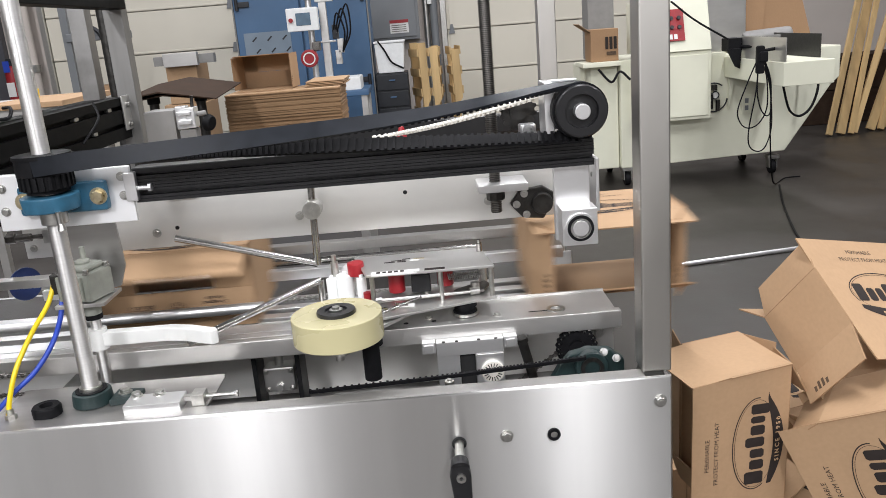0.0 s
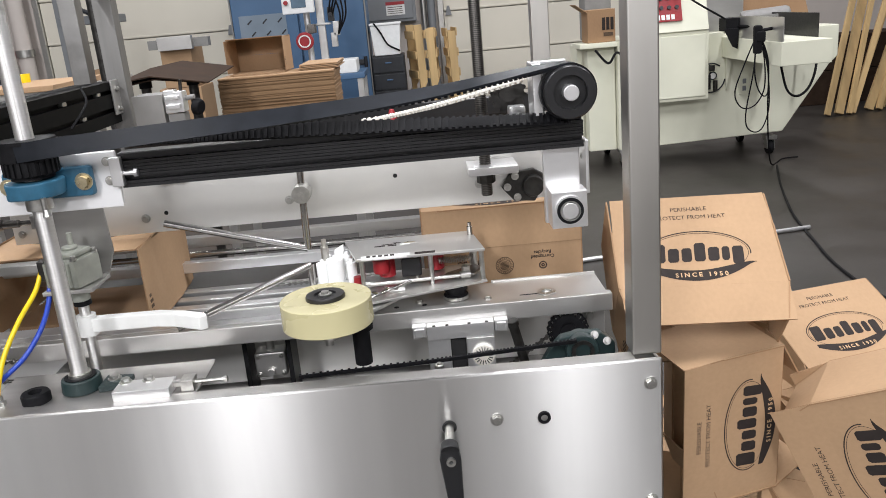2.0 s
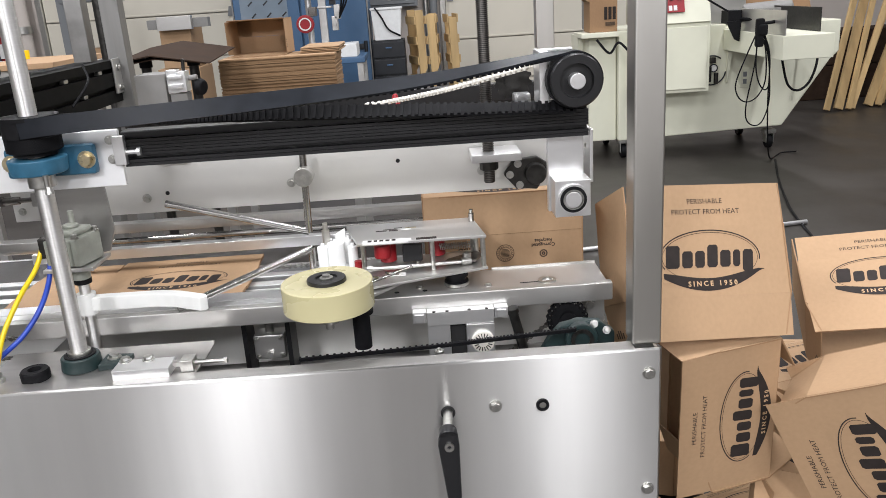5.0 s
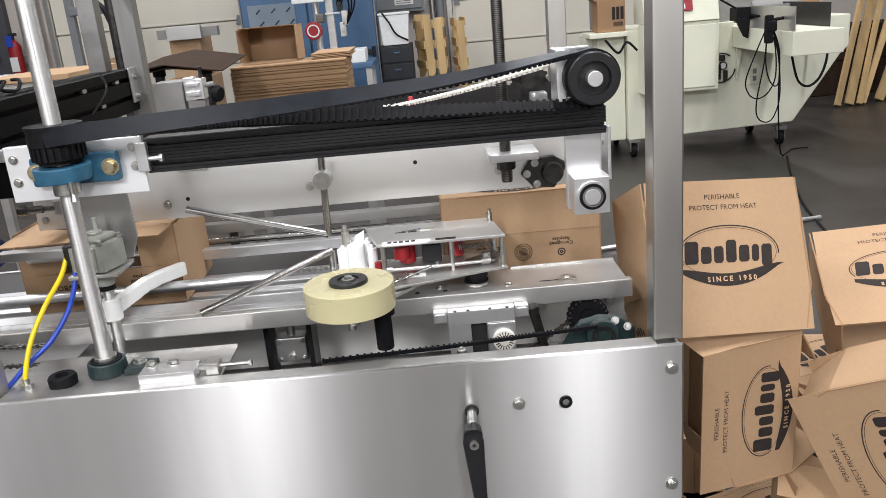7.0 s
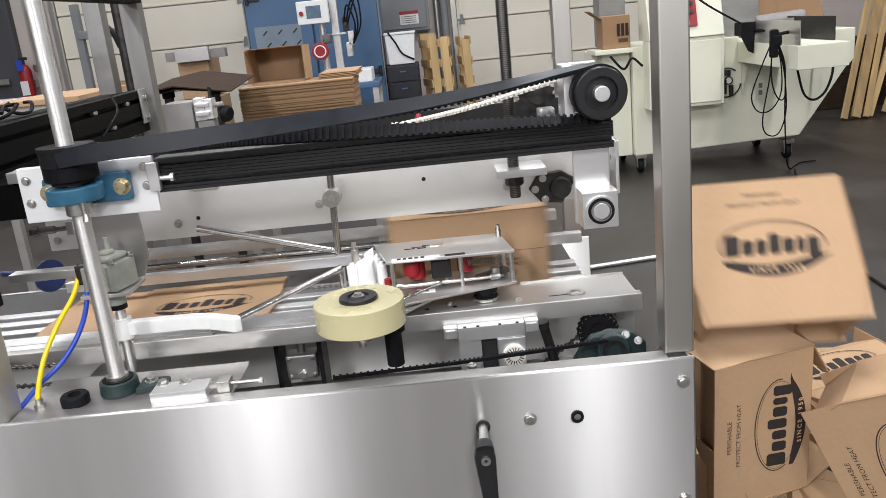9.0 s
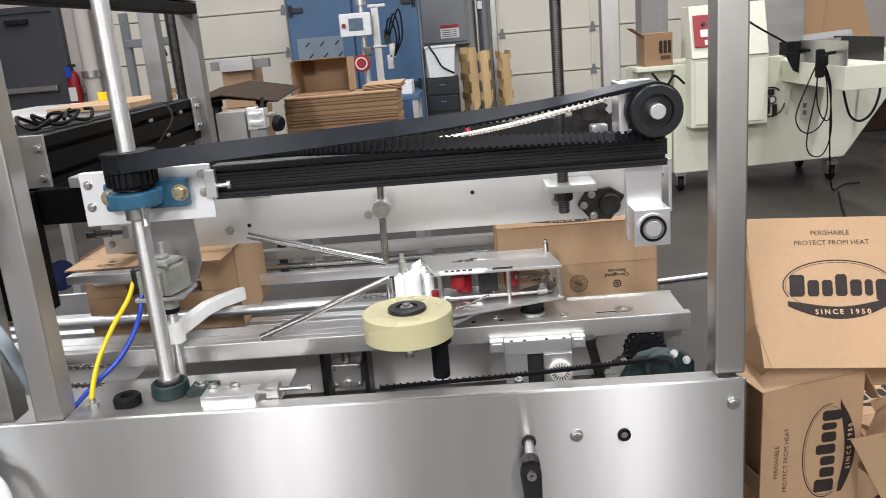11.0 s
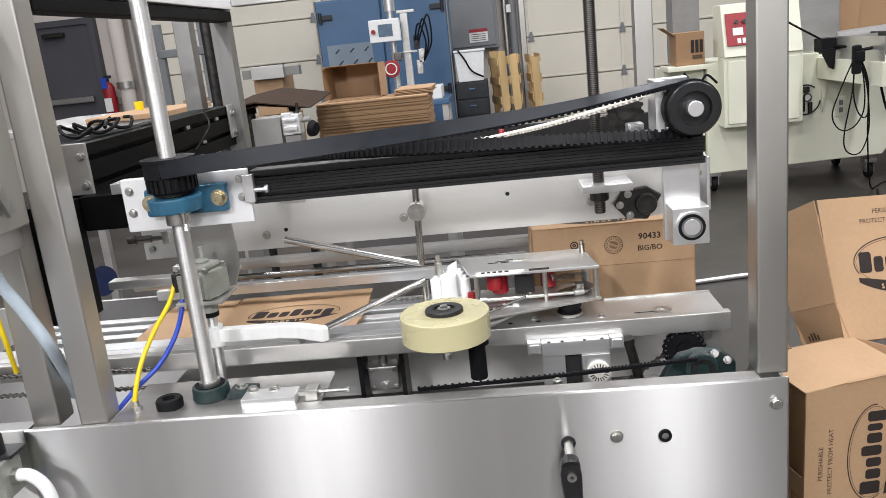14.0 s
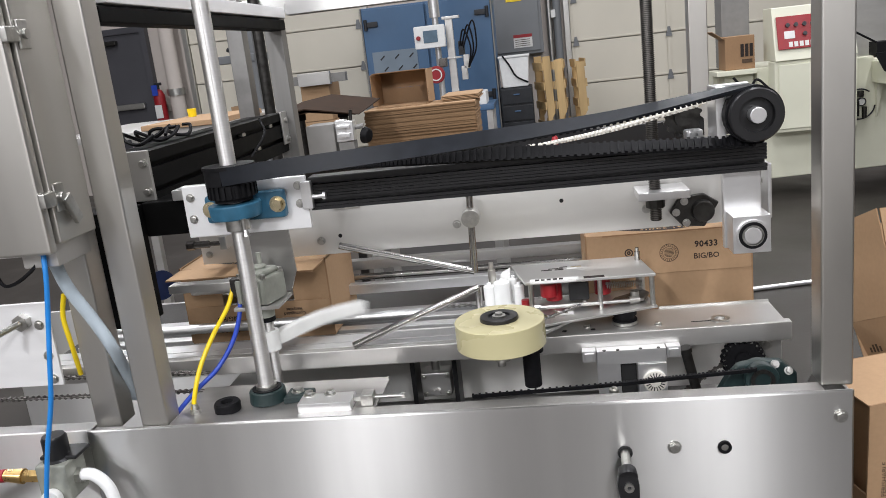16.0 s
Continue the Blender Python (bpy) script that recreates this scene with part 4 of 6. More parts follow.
    P("mount_clamp", bm_lathe((0.044, 1.520, 0.932), (0, 0, 1), [(0.024, 0), (0.024, 0.010), (0.019, 0.011), (0.019, 0.018), (0.024, 0.019), (0.024, 0.0295)], 28), "rubber", "black clamp under the tape head")
    P("clamp_ring", bm_ring((0.044, 1.520, 0.9365), (0, 0, 1), 0.0242, 0.026, 0.006), "zinc")
    for x, y, r, h in ((-0.222, 1.585, 0.012, 0.042), (-0.195, 1.58, 0.017, 0.05), (-0.172, 1.60, 0.011, 0.05), (-0.16, 1.565, 0.010, 0.045), (-0.215, 1.61, 0.010, 0.05)):
        P("white_roller", merged(bm_rod((x, y, 0.968), (x, y, 0.968 + h), r, None, 24, 0.002), bm_rod((x, y, 0.968 + h), (x, y, 0.974 + h), 0.004)), "white")
    P("roller_base", bm_box(-0.235, -0.145, 1.56, 1.62, 0.962, 0.9675, 0.001), "white")
    P("tape_flag", bm_prism([(-0.205, 1.0), (-0.18, 1.0), (-0.176, 1.04), (-0.195, 1.03)], 0.001, "y", 1.605), "label")
    P("guide_pin", merged(bm_rod((-0.215, 1.60, 0.965), (-0.215, 1.60, 1.04), 0.008), bm_rod((-0.215, 1.60, 1.04), (-0.215, 1.60, 1.055), 0.005)), "steel_v")
    P("small_red_roller", bm_rod((-0.148, 1.535, 0.967), (-0.148, 1.535, 0.99), 0.008, None, 16), "red")
    # upper left: black beams running back, frames, and the control box
    side = [(-0.895, 1.252), (-0.895, 1.366), (-0.845, 1.366)]
    for z in (1.345, 1.296):
        side += [(-0.845, z), (-0.860, z), (-0.860, z - 0.012), (-0.845, z - 0.012)]
    P("rear_beam", bm_prism(side + [(-0.845, 1.252)], 0.90, "y", 1.46), "black_dull", "black slotted beam")
    for y, z in ((2.0, 1.339), (2.22, 1.339), (2.10, 1.290)):
        P("slot_nut", bm_box(-0.8595, -0.846, y - 0.012, y + 0.012, z - 0.005, z + 0.005, 0.002), "zinc")
    P("slot_block", bm_box(-0.862, -0.835, 1.86, 1.93, 1.225, 1.25, 0.004), "black_dull")
    P("beam_end_plate", bm_box(-0.90, -0.838, 1.45, 1.459, 1.272, 1.37, 0.002), "plate")
    for z in (1.29, 1.345):
        bolt(mc, (-0.85, 1.45, z), (0, -1, 0), 0.007, 0.006)
        bolt(mc, (-0.838, 2.33, z), (1, 0, 0), 0.007, 0.006)
    P("beam_end_plate", bm_box(-0.844, -0.838, 2.30, 2.37, 1.275, 1.37, 0.002), "plate")
    P("black_block", bm_box(-0.86, -0.745, 1.43, 1.55, 1.205, 1.272, 0.004), "black_dull")
    P("alu_bracket", bm_box(-0.79, -0.74, 1.42, 1.48, 1.272, 1.292, 0.002), "alu")
    P("beam_shelf", bm_box(-0.945, -0.875, 1.5, 2.3, 1.36, 1.366, 0.002), "black_dull")
    for k in range(3):
        P("cable_coil", bm_hose([(-0.92 + 0.045 * math.cos(a + k), 1.62 + 0.06 * k + 0.05 * math.sin(a + k), 1.384 + 0.012 * math.sin(2.3 * a + k)) for a in [0.7 * i for i in range(9)]], 0.004, 6, 5), "rubber")
    P("hanging_cable", bm_hose([(-0.80, 2.0, 1.375), (-0.775, 1.95, 1.34), (-0.80, 1.9, 1.29)], 0.003, 6), "rubber")
    P("black_upright", bm_box(-0.985, -0.862, 1.36, 1.44, 1.045, 1.27, 0.003), "black_dull")
    bolt(mc, (-0.934, 1.36, 1.076), (0, -1, 0), 0.006, 0.004)
    P("upright_plate", bm_box(-0.80, -0.755, 1.70, 1.71, 1.03, 1.28, 0.002), "plate")
    P("push_cylinder", merged(bm_rod((-0.90, 1.66, 1.03), (-0.80, 1.66, 1.03), 0.014), bm_rod((-0.80, 1.66, 1.03), (-0.74, 1.66, 1.03), 0.005)), "plate")
    P("top_beam", bm_box(-0.85, -0.80, 1.31, 2.35, 1.600, 1.628, 0.003), "black_dull")
    P("top_plate", bm_box(-0.87, -0.795, 1.33, 2.349, 1.632, 1.662, 0.003), "bright_plate", "bright folded top plate")
    P("control_box", bm_box(-1.45, -0.852, 1.145, 1.252, 1.262, 1.80, 0.004), "steel_v", "stainless control box")
    P("box_door", bm_box(-1.44, -0.858, 1.122, 1.1425, 1.25, 1.80, 0.006), "steel_v")
    P("door_gasket", bm_box(-1.44, -0.866, 1.1427, 1.1448, 1.262, 1.80), "darkmetal")
    for z in (1.585, 1.335):
        P("door_latch", merged(bm_box(-0.852, -0.847, 1.150, 1.176, z - 0.022, z + 0.022, 0.002), bm_rod((-0.847, 1.163, z), (-0.841, 1.163, z), 0.008, None, 16, 0.001), bm_box(-0.858, -0.846, 1.118, 1.15, z - 0.012, z + 0.012, 0.003)), "zinc", "zinc toggle latch")
    P("latch_lever", turned(bm_box(-0.004, 0.004, -0.010, 0.010, -0.045, 0.005, 0.002), Matrix.Translation((-0.843, 1.172, 1.33)) @ pose(0, 0, 0, 28, 0, 0)), "zinc")
    P("box_bracket", bm_box(-0.93, -0.868, 1.15, 1.25, 1.225, 1.262, 0.003), "plate")
    P("side_plate", bm_box(-1.4, -1.013, 1.30, 1.306, 0.963, 1.127, 0.002), "bright_plate")
    P("side_knob", merged(bm_rod((-1.062, 1.30, 1.093), (-1.062, 1.285, 1.093), 0.016, None, 6), bm_rod((-1.062, 1.285, 1.093), (-1.085, 1.23, 1.085), 0.006)), "zinc")
    for x, z in ((-1.034, 1.084), (-1.030, 1.023), (-1.030, 0.977)):
        bolt(mc, (x, 1.30, z), (0, -1, 0), 0.007, 0.005)
    P("grey_hose", bm_hose([(-0.910, 1.200, 1.251), (-0.913, 1.210, 1.210), (-0.910, 1.225, 1.166), (-0.890, 1.240, 1.108), (-0.869, 1.246, 1.053), (-0.886, 1.300, 0.986), (-0.899, 1.340, 0.916)], 0.011, 12), "grey_hose", "pale grey flexible hose")
    P("side_yellow_hose", bm_hose([(-0.947, 1.262, 1.149), (-0.958, 1.262, 1.106), (-0.954, 1.262, 1.052), (-0.968, 1.290, 0.987)], 0.0045), "yellow_hose")
    P("bright_blue_hose", bm_hose([(-0.890, 1.150, 1.260), (-0.889, 1.140, 1.209), (-0.899, 1.135, 1.141), (-0.910, 1.130, 1.072), (-0.926, 1.130, 0.998), (-0.951, 1.130, 0.919), (-0.979, 1.135, 0.825), (-1.011, 1.150, 0.726)], 0.0042), "sky_hose")
    P("black_cable", bm_hose([(-1.0, 1.17, 1.245), (-0.97, 1.15, 1.20), (-0.92, 1.15, 1.22), (-0.895, 1.16, 1.255)], 0.003, 6), "rubber")
    P("side_chain", chain([(-1.3, 1.40, 0.90), (-0.95, 1.40, 0.895), (-0.80, 1.40, 0.893)], 0.0127, 0.004, 0.010), "chain")
    P("side_chain", chain([(-1.3, 1.44, 0.925), (-0.95, 1.44, 0.92), (-0.80, 1.44, 0.915)], 0.0127, 0.004, 0.010), "chain")
    DX, DZ = -0.112, 0.02
    S = Matrix.Translation((DX, 0, DZ))
    rg = P("regulator", turned(bm_box(-0.905, -0.845, 1.17, 1.23, 0.775, 0.845, 0.005), S), "greycast", "air regulator with a black knob")
    P("regulator_knob", turned(merged(bm_lathe((-0.875, 1.2, 0.845), (0, 0, 1), [(0.026, 0), (0.022, 0.004), (0.022, 0.04), (0.019, 0.045)], 20), bm_box(-0.905, -0.835, 1.19, 1.24, 0.845, 0.853, 0.003)), S), "black")
    P("gauge", turned(bm_rod((-0.878, 1.17, 0.785), (-0.878, 1.155, 0.785), 0.018, None, 24, 0.002), S), "label")
    P("brass_fitting", turned(merged(bm_rod((-0.905, 1.2, 0.81), (-0.95, 1.2, 0.812), 0.012, None, 6), bm_rod((-0.95, 1.2, 0.812), (-0.985, 1.2, 0.815), 0.014, 0.011)), S), "brass")
    P("braided_hose", turned(bm_hose([(-0.845, 1.2, 0.81), (-0.815, 1.2, 0.808), (-0.79, 1.2, 0.775), (-0.785, 1.2, 0.70), (-0.79, 1.21, 0.6)], 0.011, 12), S), "white", "white braided air hose")
    P("hose_collar", turned(bm_rod((-0.835, 1.2, 0.81), (-0.845, 1.2, 0.81), 0.015, None, 6), S), "zinc")
    P("red_hose_end", turned(bm_hose([(-0.985, 1.2, 0.815), (-1.03, 1.2, 0.81), (-1.1, 1.2, 0.78)], 0.012, 10), S), "red")
    # rear side of the machine seen over the beam
    P("gear_motor", bm_box(-0.668, -0.597, 1.95, 2.03, 1.262, 1.346, 0.0015), "motor_grey", "light grey motor box")
    P("clamp_block", merged(bm_box(-0.592, -0.566, 1.945, 1.975, 1.30, 1.354, 0.002), bm_box(-0.566, -0.546, 1.94, 1.98, 1.302, 1.350, 0.002), bm_box(-0.585, -0.553, 1.93, 1.945, 1.312, 1.322, 0.001), bm_box(-0.585, -0.553, 1.93, 1.945, 1.334, 1.342, 0.001)), "alu")
    P("clamp_stud", bm_rod((-0.555, 1.965, 1.35), (-0.553, 1.965, 1.376), 0.004), "darkmetal")
    P("clamp_stem", bm_rod((-0.546, 1.965, 1.332), (-0.525, 1.965, 1.334), 0.006), "motor_grey")
    P("clamp_foot", bm_box(-0.59, -0.55, 1.95, 1.99, 1.26, 1.30, 0.003), "motor_grey")
    P("black_wheel", bm_rod((-0.529, 1.975, 1.310), (-0.513, 1.969, 1.307), 0.022, 0.017, 28, 0.004), "rubber")
    P("rear_beam", bm_box(-0.8, 0.32, 2.10, 2.14, 1.21, 1.255, 0.003), "black")
    # Dark plate stands in for the shadowed back below the upper plate.
    P("rear_plate", bm_box(-0.8, 0.33, 2.20, 2.208, 1.05, 1.235, 0.001), "darkmetal")
    P("red_knob", bm_rod((-0.06, 1.86, 1.245), (-0.06, 1.86, 1.275), 0.013, 0.005, 16, 0.003), "red")


def moving_parts(mc):
    """The parts of the machine that move on it; returned by name."""
    mv = {}
    outline = [(0.0, -0.012), (0.13, -0.012), (0.17, -0.022), (0.225, -0.052), (0.238, -0.044), (0.232, -0.030), (0.18, -0.002), (0.14, 0.010), (0.0, 0.012)]
    piv = Vector((-0.655, 1.45, 0.972))
    mv["lever"] = part("lever", merged(turned(bm_prism(outline, 0.027, "z", -0.0135, 0.003), Matrix.Translation(piv)), bm_rod(piv + Vector((0, 0, -0.02)), piv + Vector((0, 0, 0.02)), 0.018)), "nylon", mc, "white plastic flap folding lever", piv)
    piv = Vector((-0.72, 1.64, 0.932))
    mv["bar"] = part("lifting_bar", merged(bm_rod((-1.03, 1.64, 0.942), (-0.38, 1.64, 0.9435), 0.0115), bm_rod((-1.05, 1.64, 0.94), (-1.03, 1.64, 0.942), 0.007), bm_rod((-1.06, 1.64, 0.91), (-1.06, 1.64, 0.95), 0.012)), "alu", mc, "polished flap lifting bar", piv)
    piv = Vector((-0.85, 1.60, 1.05))
    mv["cup"] = part("suction_cup", merged(bm_lathe(piv, (0.8, -0.6, 0), [(0.010, -0.03), (0.012, -0.004), (0.034, 0.006), (0.034, 0.009), (0.020, 0.005)], 32), bm_rod(piv + Vector((-0.12, 0.05, 0)), piv + Vector((-0.02, 0.015, 0)), 0.007)), "blue_cup", mc, "dark blue suction cup", piv)
    piv = Vector((-0.10, 1.56, 1.0))
    mv["roller"] = part("pressing_roller", bm_rod(piv + Vector((0, 0, -0.014)), piv + Vector((0, 0, 0.014)), 0.017, None, 28, 0.003), "red", mc, "red rubber pressing roller", piv)
    return mv

# ---------- cartons ----------
CL, CH, CD, CF, CT = 0.344, 0.18, 0.146, 0.088, 0.003


def logo():
    """The oval trade mark as plain shapes: ring, a row of dark blocks, and a swoosh; about 0.25 wide."""
    out = []
    bm = bmesh.new()
    n = 48
    for a0, a1, b0, b1 in ((0.111, 0.1085, 0.058, 0.0555), (0.1055, 0.1045, 0.0525, 0.0515)):
        ring = [[bm.verts.new((a * math.cos(2 * math.pi * i / n), b * math.sin(2 * math.pi * i / n), 0)) for i in range(n)] for a, b in ((a0, b0), (a1, b1))]
        for i in range(n):
            if 0.56 < i / n < 0.97 and a0 > 0.11:
                continue
            bm.faces.new((ring[0][i], ring[0][(i + 1) % n], ring[1][(i + 1) % n], ring[1][i]))
    out.append(bm)
    sw = bmesh.new()
    top, bot = [], []
    for i in range(17):
        u = i / 16
        x = -0.105 + 0.222 * u
        y = -0.036 - 0.024 * math.sin(math.pi * min(1, u * 1.05)) + 0.008 * u
        h = 0.026 * (1 - abs(2 * u - 0.9) ** 3 * 0.8)
        top.append(sw.verts.new((x, y + h / 2, 0.0001)))
        bot.append(sw.verts.new((x, y - h / 2, 0.0001)))
    for i in range(16):
        sw.faces.new((bot[i], bot[i + 1], top[i + 1], top[i]))
    out.append(sw)
    # the word as seven plain rounded blocks
    x = -0.097
    for w, y0, y1 in ((0.030, -0.021, 0.026), (0.023, -0.021, 0.014), (0.021, -0.021, 0.014), (0.023, -0.021, 0.026), (0.023, -0.021, 0.014), (0.016, -0.021, 0.014), (0.023, -0.032, 0.014)):
        lean = 0.10
        out.append(bm_prism([(x + u + lean * v, v) for u, v in ((0.004, y0), (w - 0.004, y0), (w, y0 + 0.005), (w, y1 - 0.005), (w - 0.004, y1), (0.004, y1), (0, y1 - 0.005), (0, y0 + 0.005))], 0.0002, "z", 0.0))
        x += w + 0.0055
    return merged(*out)


def sheet(x0, x1, y0, y1, z=0.0, taper=0.0):
    """One thickness of corrugated board in the x-y plane, cut edges darker."""
    bm = bm_prism([(x0, y1), (x0 + taper, y0), (x1 - taper, y0), (x1, y1)] if y0 < 0 else [(x0, y0), (x1, y0), (x1 - taper, y1), (x0 + taper, y1)], CT, "z", z)
    bm.normal_update()
    for f in bm.faces:
        f.material_index = 0 if abs(f.normal.z) > 0.5 else 1
    return bm


def over(base, *prints):
    """Lay prints (bmesh, pose, slot) on a sheet's mesh."""
    return merged(base, *[turned(paint(b, s), m) for b, m, s in prints])


BOARD = ["kraft", "kraft_edge", "ink", "ink_thin", "kraft_text"]


def codes(z, flip):
    """Small prints of the bottom flap: number, round seal, recycling mark."""
    s = 180 if flip else 0
    k = -1 if flip else 1
    c = -CF / 2
    ring = merged(bm_ring((0, 0, 0), (0, 0, 1), 0.0185, 0.020, 0.0002, 28), bm_ring((0, 0, 0), (0, 0, 1), 0.013, 0.014, 0.0002, 28), *[bm_box(-w, w, y, y + 0.0014, 0, 0.0002) for y, w in ((-0.009, 0.006), (-0.0062, 0.009), (-0.0034, 0.010), (-0.0006, 0.0105), (0.0022, 0.010), (0.005, 0.009), (0.0078, 0.007))], *[turned(bm_box(0.0148, 0.0178, -0.0007, 0.0007, 0, 0.0002), pose(0, 0, 0, 0, 0, 15 * i)) for i in range(24)])
    mark = merged(bm_ring((0, 0.001, 0), (0, 0, 1), 0.0065, 0.0092, 0.0002, 9), bm_ring((0, 0.001, 0), (0, 0, 1), 0.0015, 0.0045, 0.0002, 6))
    return [(lettering("90433", 0.0185, 1.05, 0.0005), pose(CL / 2 + k * 0.077, c + k * 0.014, z, 0, 0, s), 2), (lettering("BIG/BO", 0.0165, 1.0, 0.0003), pose(CL / 2 + k * 0.077, c - k * 0.012, z, 0, 0, s), 2),
            (ring, pose(CL / 2, c, z, 0, 0, s), 3), (mark, pose(CL / 2 - k * 0.084, c + k * 0.005, z, 0, 0, s), 2),
            (lettering("Corrugated", 0.011, 1.0, 0.0003), pose(CL / 2 - k * 0.084, c - k * 0.014, z, 0, 0, s), 2), (lettering("Recycles", 0.011, 1.0, 0.0003), pose(CL / 2 - k * 0.084, c - k * 0.024, z, 0, 0, s), 2)]


def carton(at, flipped=False, label="brown corrugated carton with a dark oval mark", group="cartons"):
    """A carton lying on its side: mouth flaps in front (y = 0) and behind. Origin: lower front left corner."""
    c = thing("carton", at, label, "carton", group)
    loc = {}
    up = CT + 0.0004

    def add(name, bm, parent, key):
        me = bpy.data.meshes.new(name)
        bm.to_mesh(me)
        bm.free()
        for one in BOARD:
            me.materials.append(M[one])
        ob = new(name, me)
        ob.parent = parent
        loc[key] = ob

    face = [(logo(), pose(CL / 2, CD * 0.55, up), 2), (lettering("SINCE 1950", 0.0145, 1.55, 0.0004), pose(CL / 2 + 0.0, CD * 0.55 - 0.0545, up + 0.0004), 4)]
    add("bottom_panel", sheet(0, CL, 0, CD), c, "bottom")
    add("top_panel", over(sheet(0, CL, 0, CD), *face), c, "top")
    add("side_panel", sheet(0, CH, 0, CD), c, "left")
    add("side_panel", sheet(0, CH, 0, CD), c, "right")
    for key, w in (("bottom", CL), ("top", CL), ("left", CH), ("right", CH)):
        base = sheet(0.002, w - 0.002, -CF, 0, 0, 0.003)
        if key == "bottom" and not flipped:
            base = over(base, *[(b, pose(CL, 0, -0.0004, 0, 180, 0) @ m, s) for b, m, s in codes(0.0, False)])
        if key == "top" and flipped:
            base = over(base, *codes(up, False))
        if key in ("left", "right"):
            base = over(base, (merged(*[bm_box(0.03 + 0.012 * i, 0.037 + 0.012 * i, -0.075, -0.075 + h, 0, 0.0002) for i, h in enumerate((0.012, 0.018, 0.018, 0.012))]), pose(0, 0, up if key == "left" else -0.0004), 3))
        add("front_flap", base, loc[key], key + "_front")
        base = sheet(0.002, w - 0.002, 0, CF, 0, 0.003)
        if key == "top":
            base = over(base, (lettering("PERISHABLE", 0.0150, 1.0, 0.0), pose(CL / 2, 0.052, up), 2), (lettering("PROTECT FROM HEAT", 0.0150, 1.0, 0.0), pose(CL / 2, 0.030, up), 2))
        add("back_flap", base, loc[key], key + "_back")
        loc[key + "_back"].location = (0, CD, 0)
    return c, loc


def hinge_poses(loc, erect=90.0):
    """Poses of the four panels for an erecting angle, 0 flat to 90 square."""
    a = radians(erect)
    return {"bottom": pose(0, 0, 0), "left": pose(0, 0, CT, 0, -erect, 0), "right": pose(CL, 0, CT, 0, -erect, 0), "top": pose(CH * math.cos(a), 0, max(CH * math.sin(a) - CT, 2.2 * CT))}


FOLD = {"top_front": 1, "bottom_front": -1, "left_front": 1, "right_front": -1, "top_back": -1, "bottom_back": 1, "left_back": -1, "right_back": 1}


def flap_pose(key, angle):
    y = CD if key.endswith("back") else 0
    return pose(0, y, 0, FOLD[key] * angle, 0, 0)


def key_panels(loc, rows):
    """rows: (t, erecting angle)."""
    for key in ("left", "right", "top"):
        walk(loc[key], [(t, hinge_poses(loc, a)[key]) for t, a in rows])


def key_flap(loc, key, rows):
    walk(loc[key], [(t, flap_pose(key, a)) for t, a in rows])


def set_carton(loc, erect=90, **flaps):
    for k, m in hinge_poses(loc, erect).items():
        loc[k].matrix_basis = m
    for k in FOLD:
        loc[k].matrix_basis = flap_pose(k, flaps.get(k, 0))

# ---------- behind the machine ----------
def blue_cabinet():
    c = thing("blue_cabinet", (-1.3, 9.8, 0), "tall blue steel cabinet with closed doors and hinges", "cabinet")
    part("body", bm_box(-2.055, -0.545, 9.53, 10.1, 0.05, 2.06, 0.01), "blue_paint", c)
    for x0, x1 in ((-2.04, -1.31), (-1.29, -0.56)):
        part("door", bm_box(x0, x1, 9.495, 9.529, 0.1, 2.04, 0.008), "blue_paint", c)
    part("foot_rail", bm_box(-2.05, -0.55, 9.55, 10.08, 0, 0.05), "dark_case", c)
    for x, s in ((-2.0, 1), (-0.6, -1)):
        for z in (1.87, 0.95, 0.4):
            part("hinge", merged(bm_box(min(x, x + s * 0.14), max(x, x + s * 0.14), 9.47, 9.495, z - 0.03, z + 0.03, 0.006), bm_rod((x, 9.475, z - 0.06), (x, 9.475, z + 0.06), 0.02)), "dark_case", c)
    for x in (-2.058, -0.558):
        part("edge_trim", bm_box(x, x + 0.016, 9.486, 9.5285, 0.06, 2.058, 0.003), "motor_grey", c)
    for i in range(3):
        for j in range(2):
            x, z = -1.88 + 0.17 * i + 0.03 * j, 1.47 - 0.13 * j
            part("poster_mark", bm_prism([(x, z), (x + 0.012, z - 0.012), (x + 0.062, z + 0.035), (x + 0.05, z + 0.045)], 0.002, "y", 9.4855), "dark_case", c)
    part("poster", bm_box(-1.965, -1.44, 9.488, 9.494, 1.25, 1.56, 0.001), "poster_grey", c, "grey printed sheet")


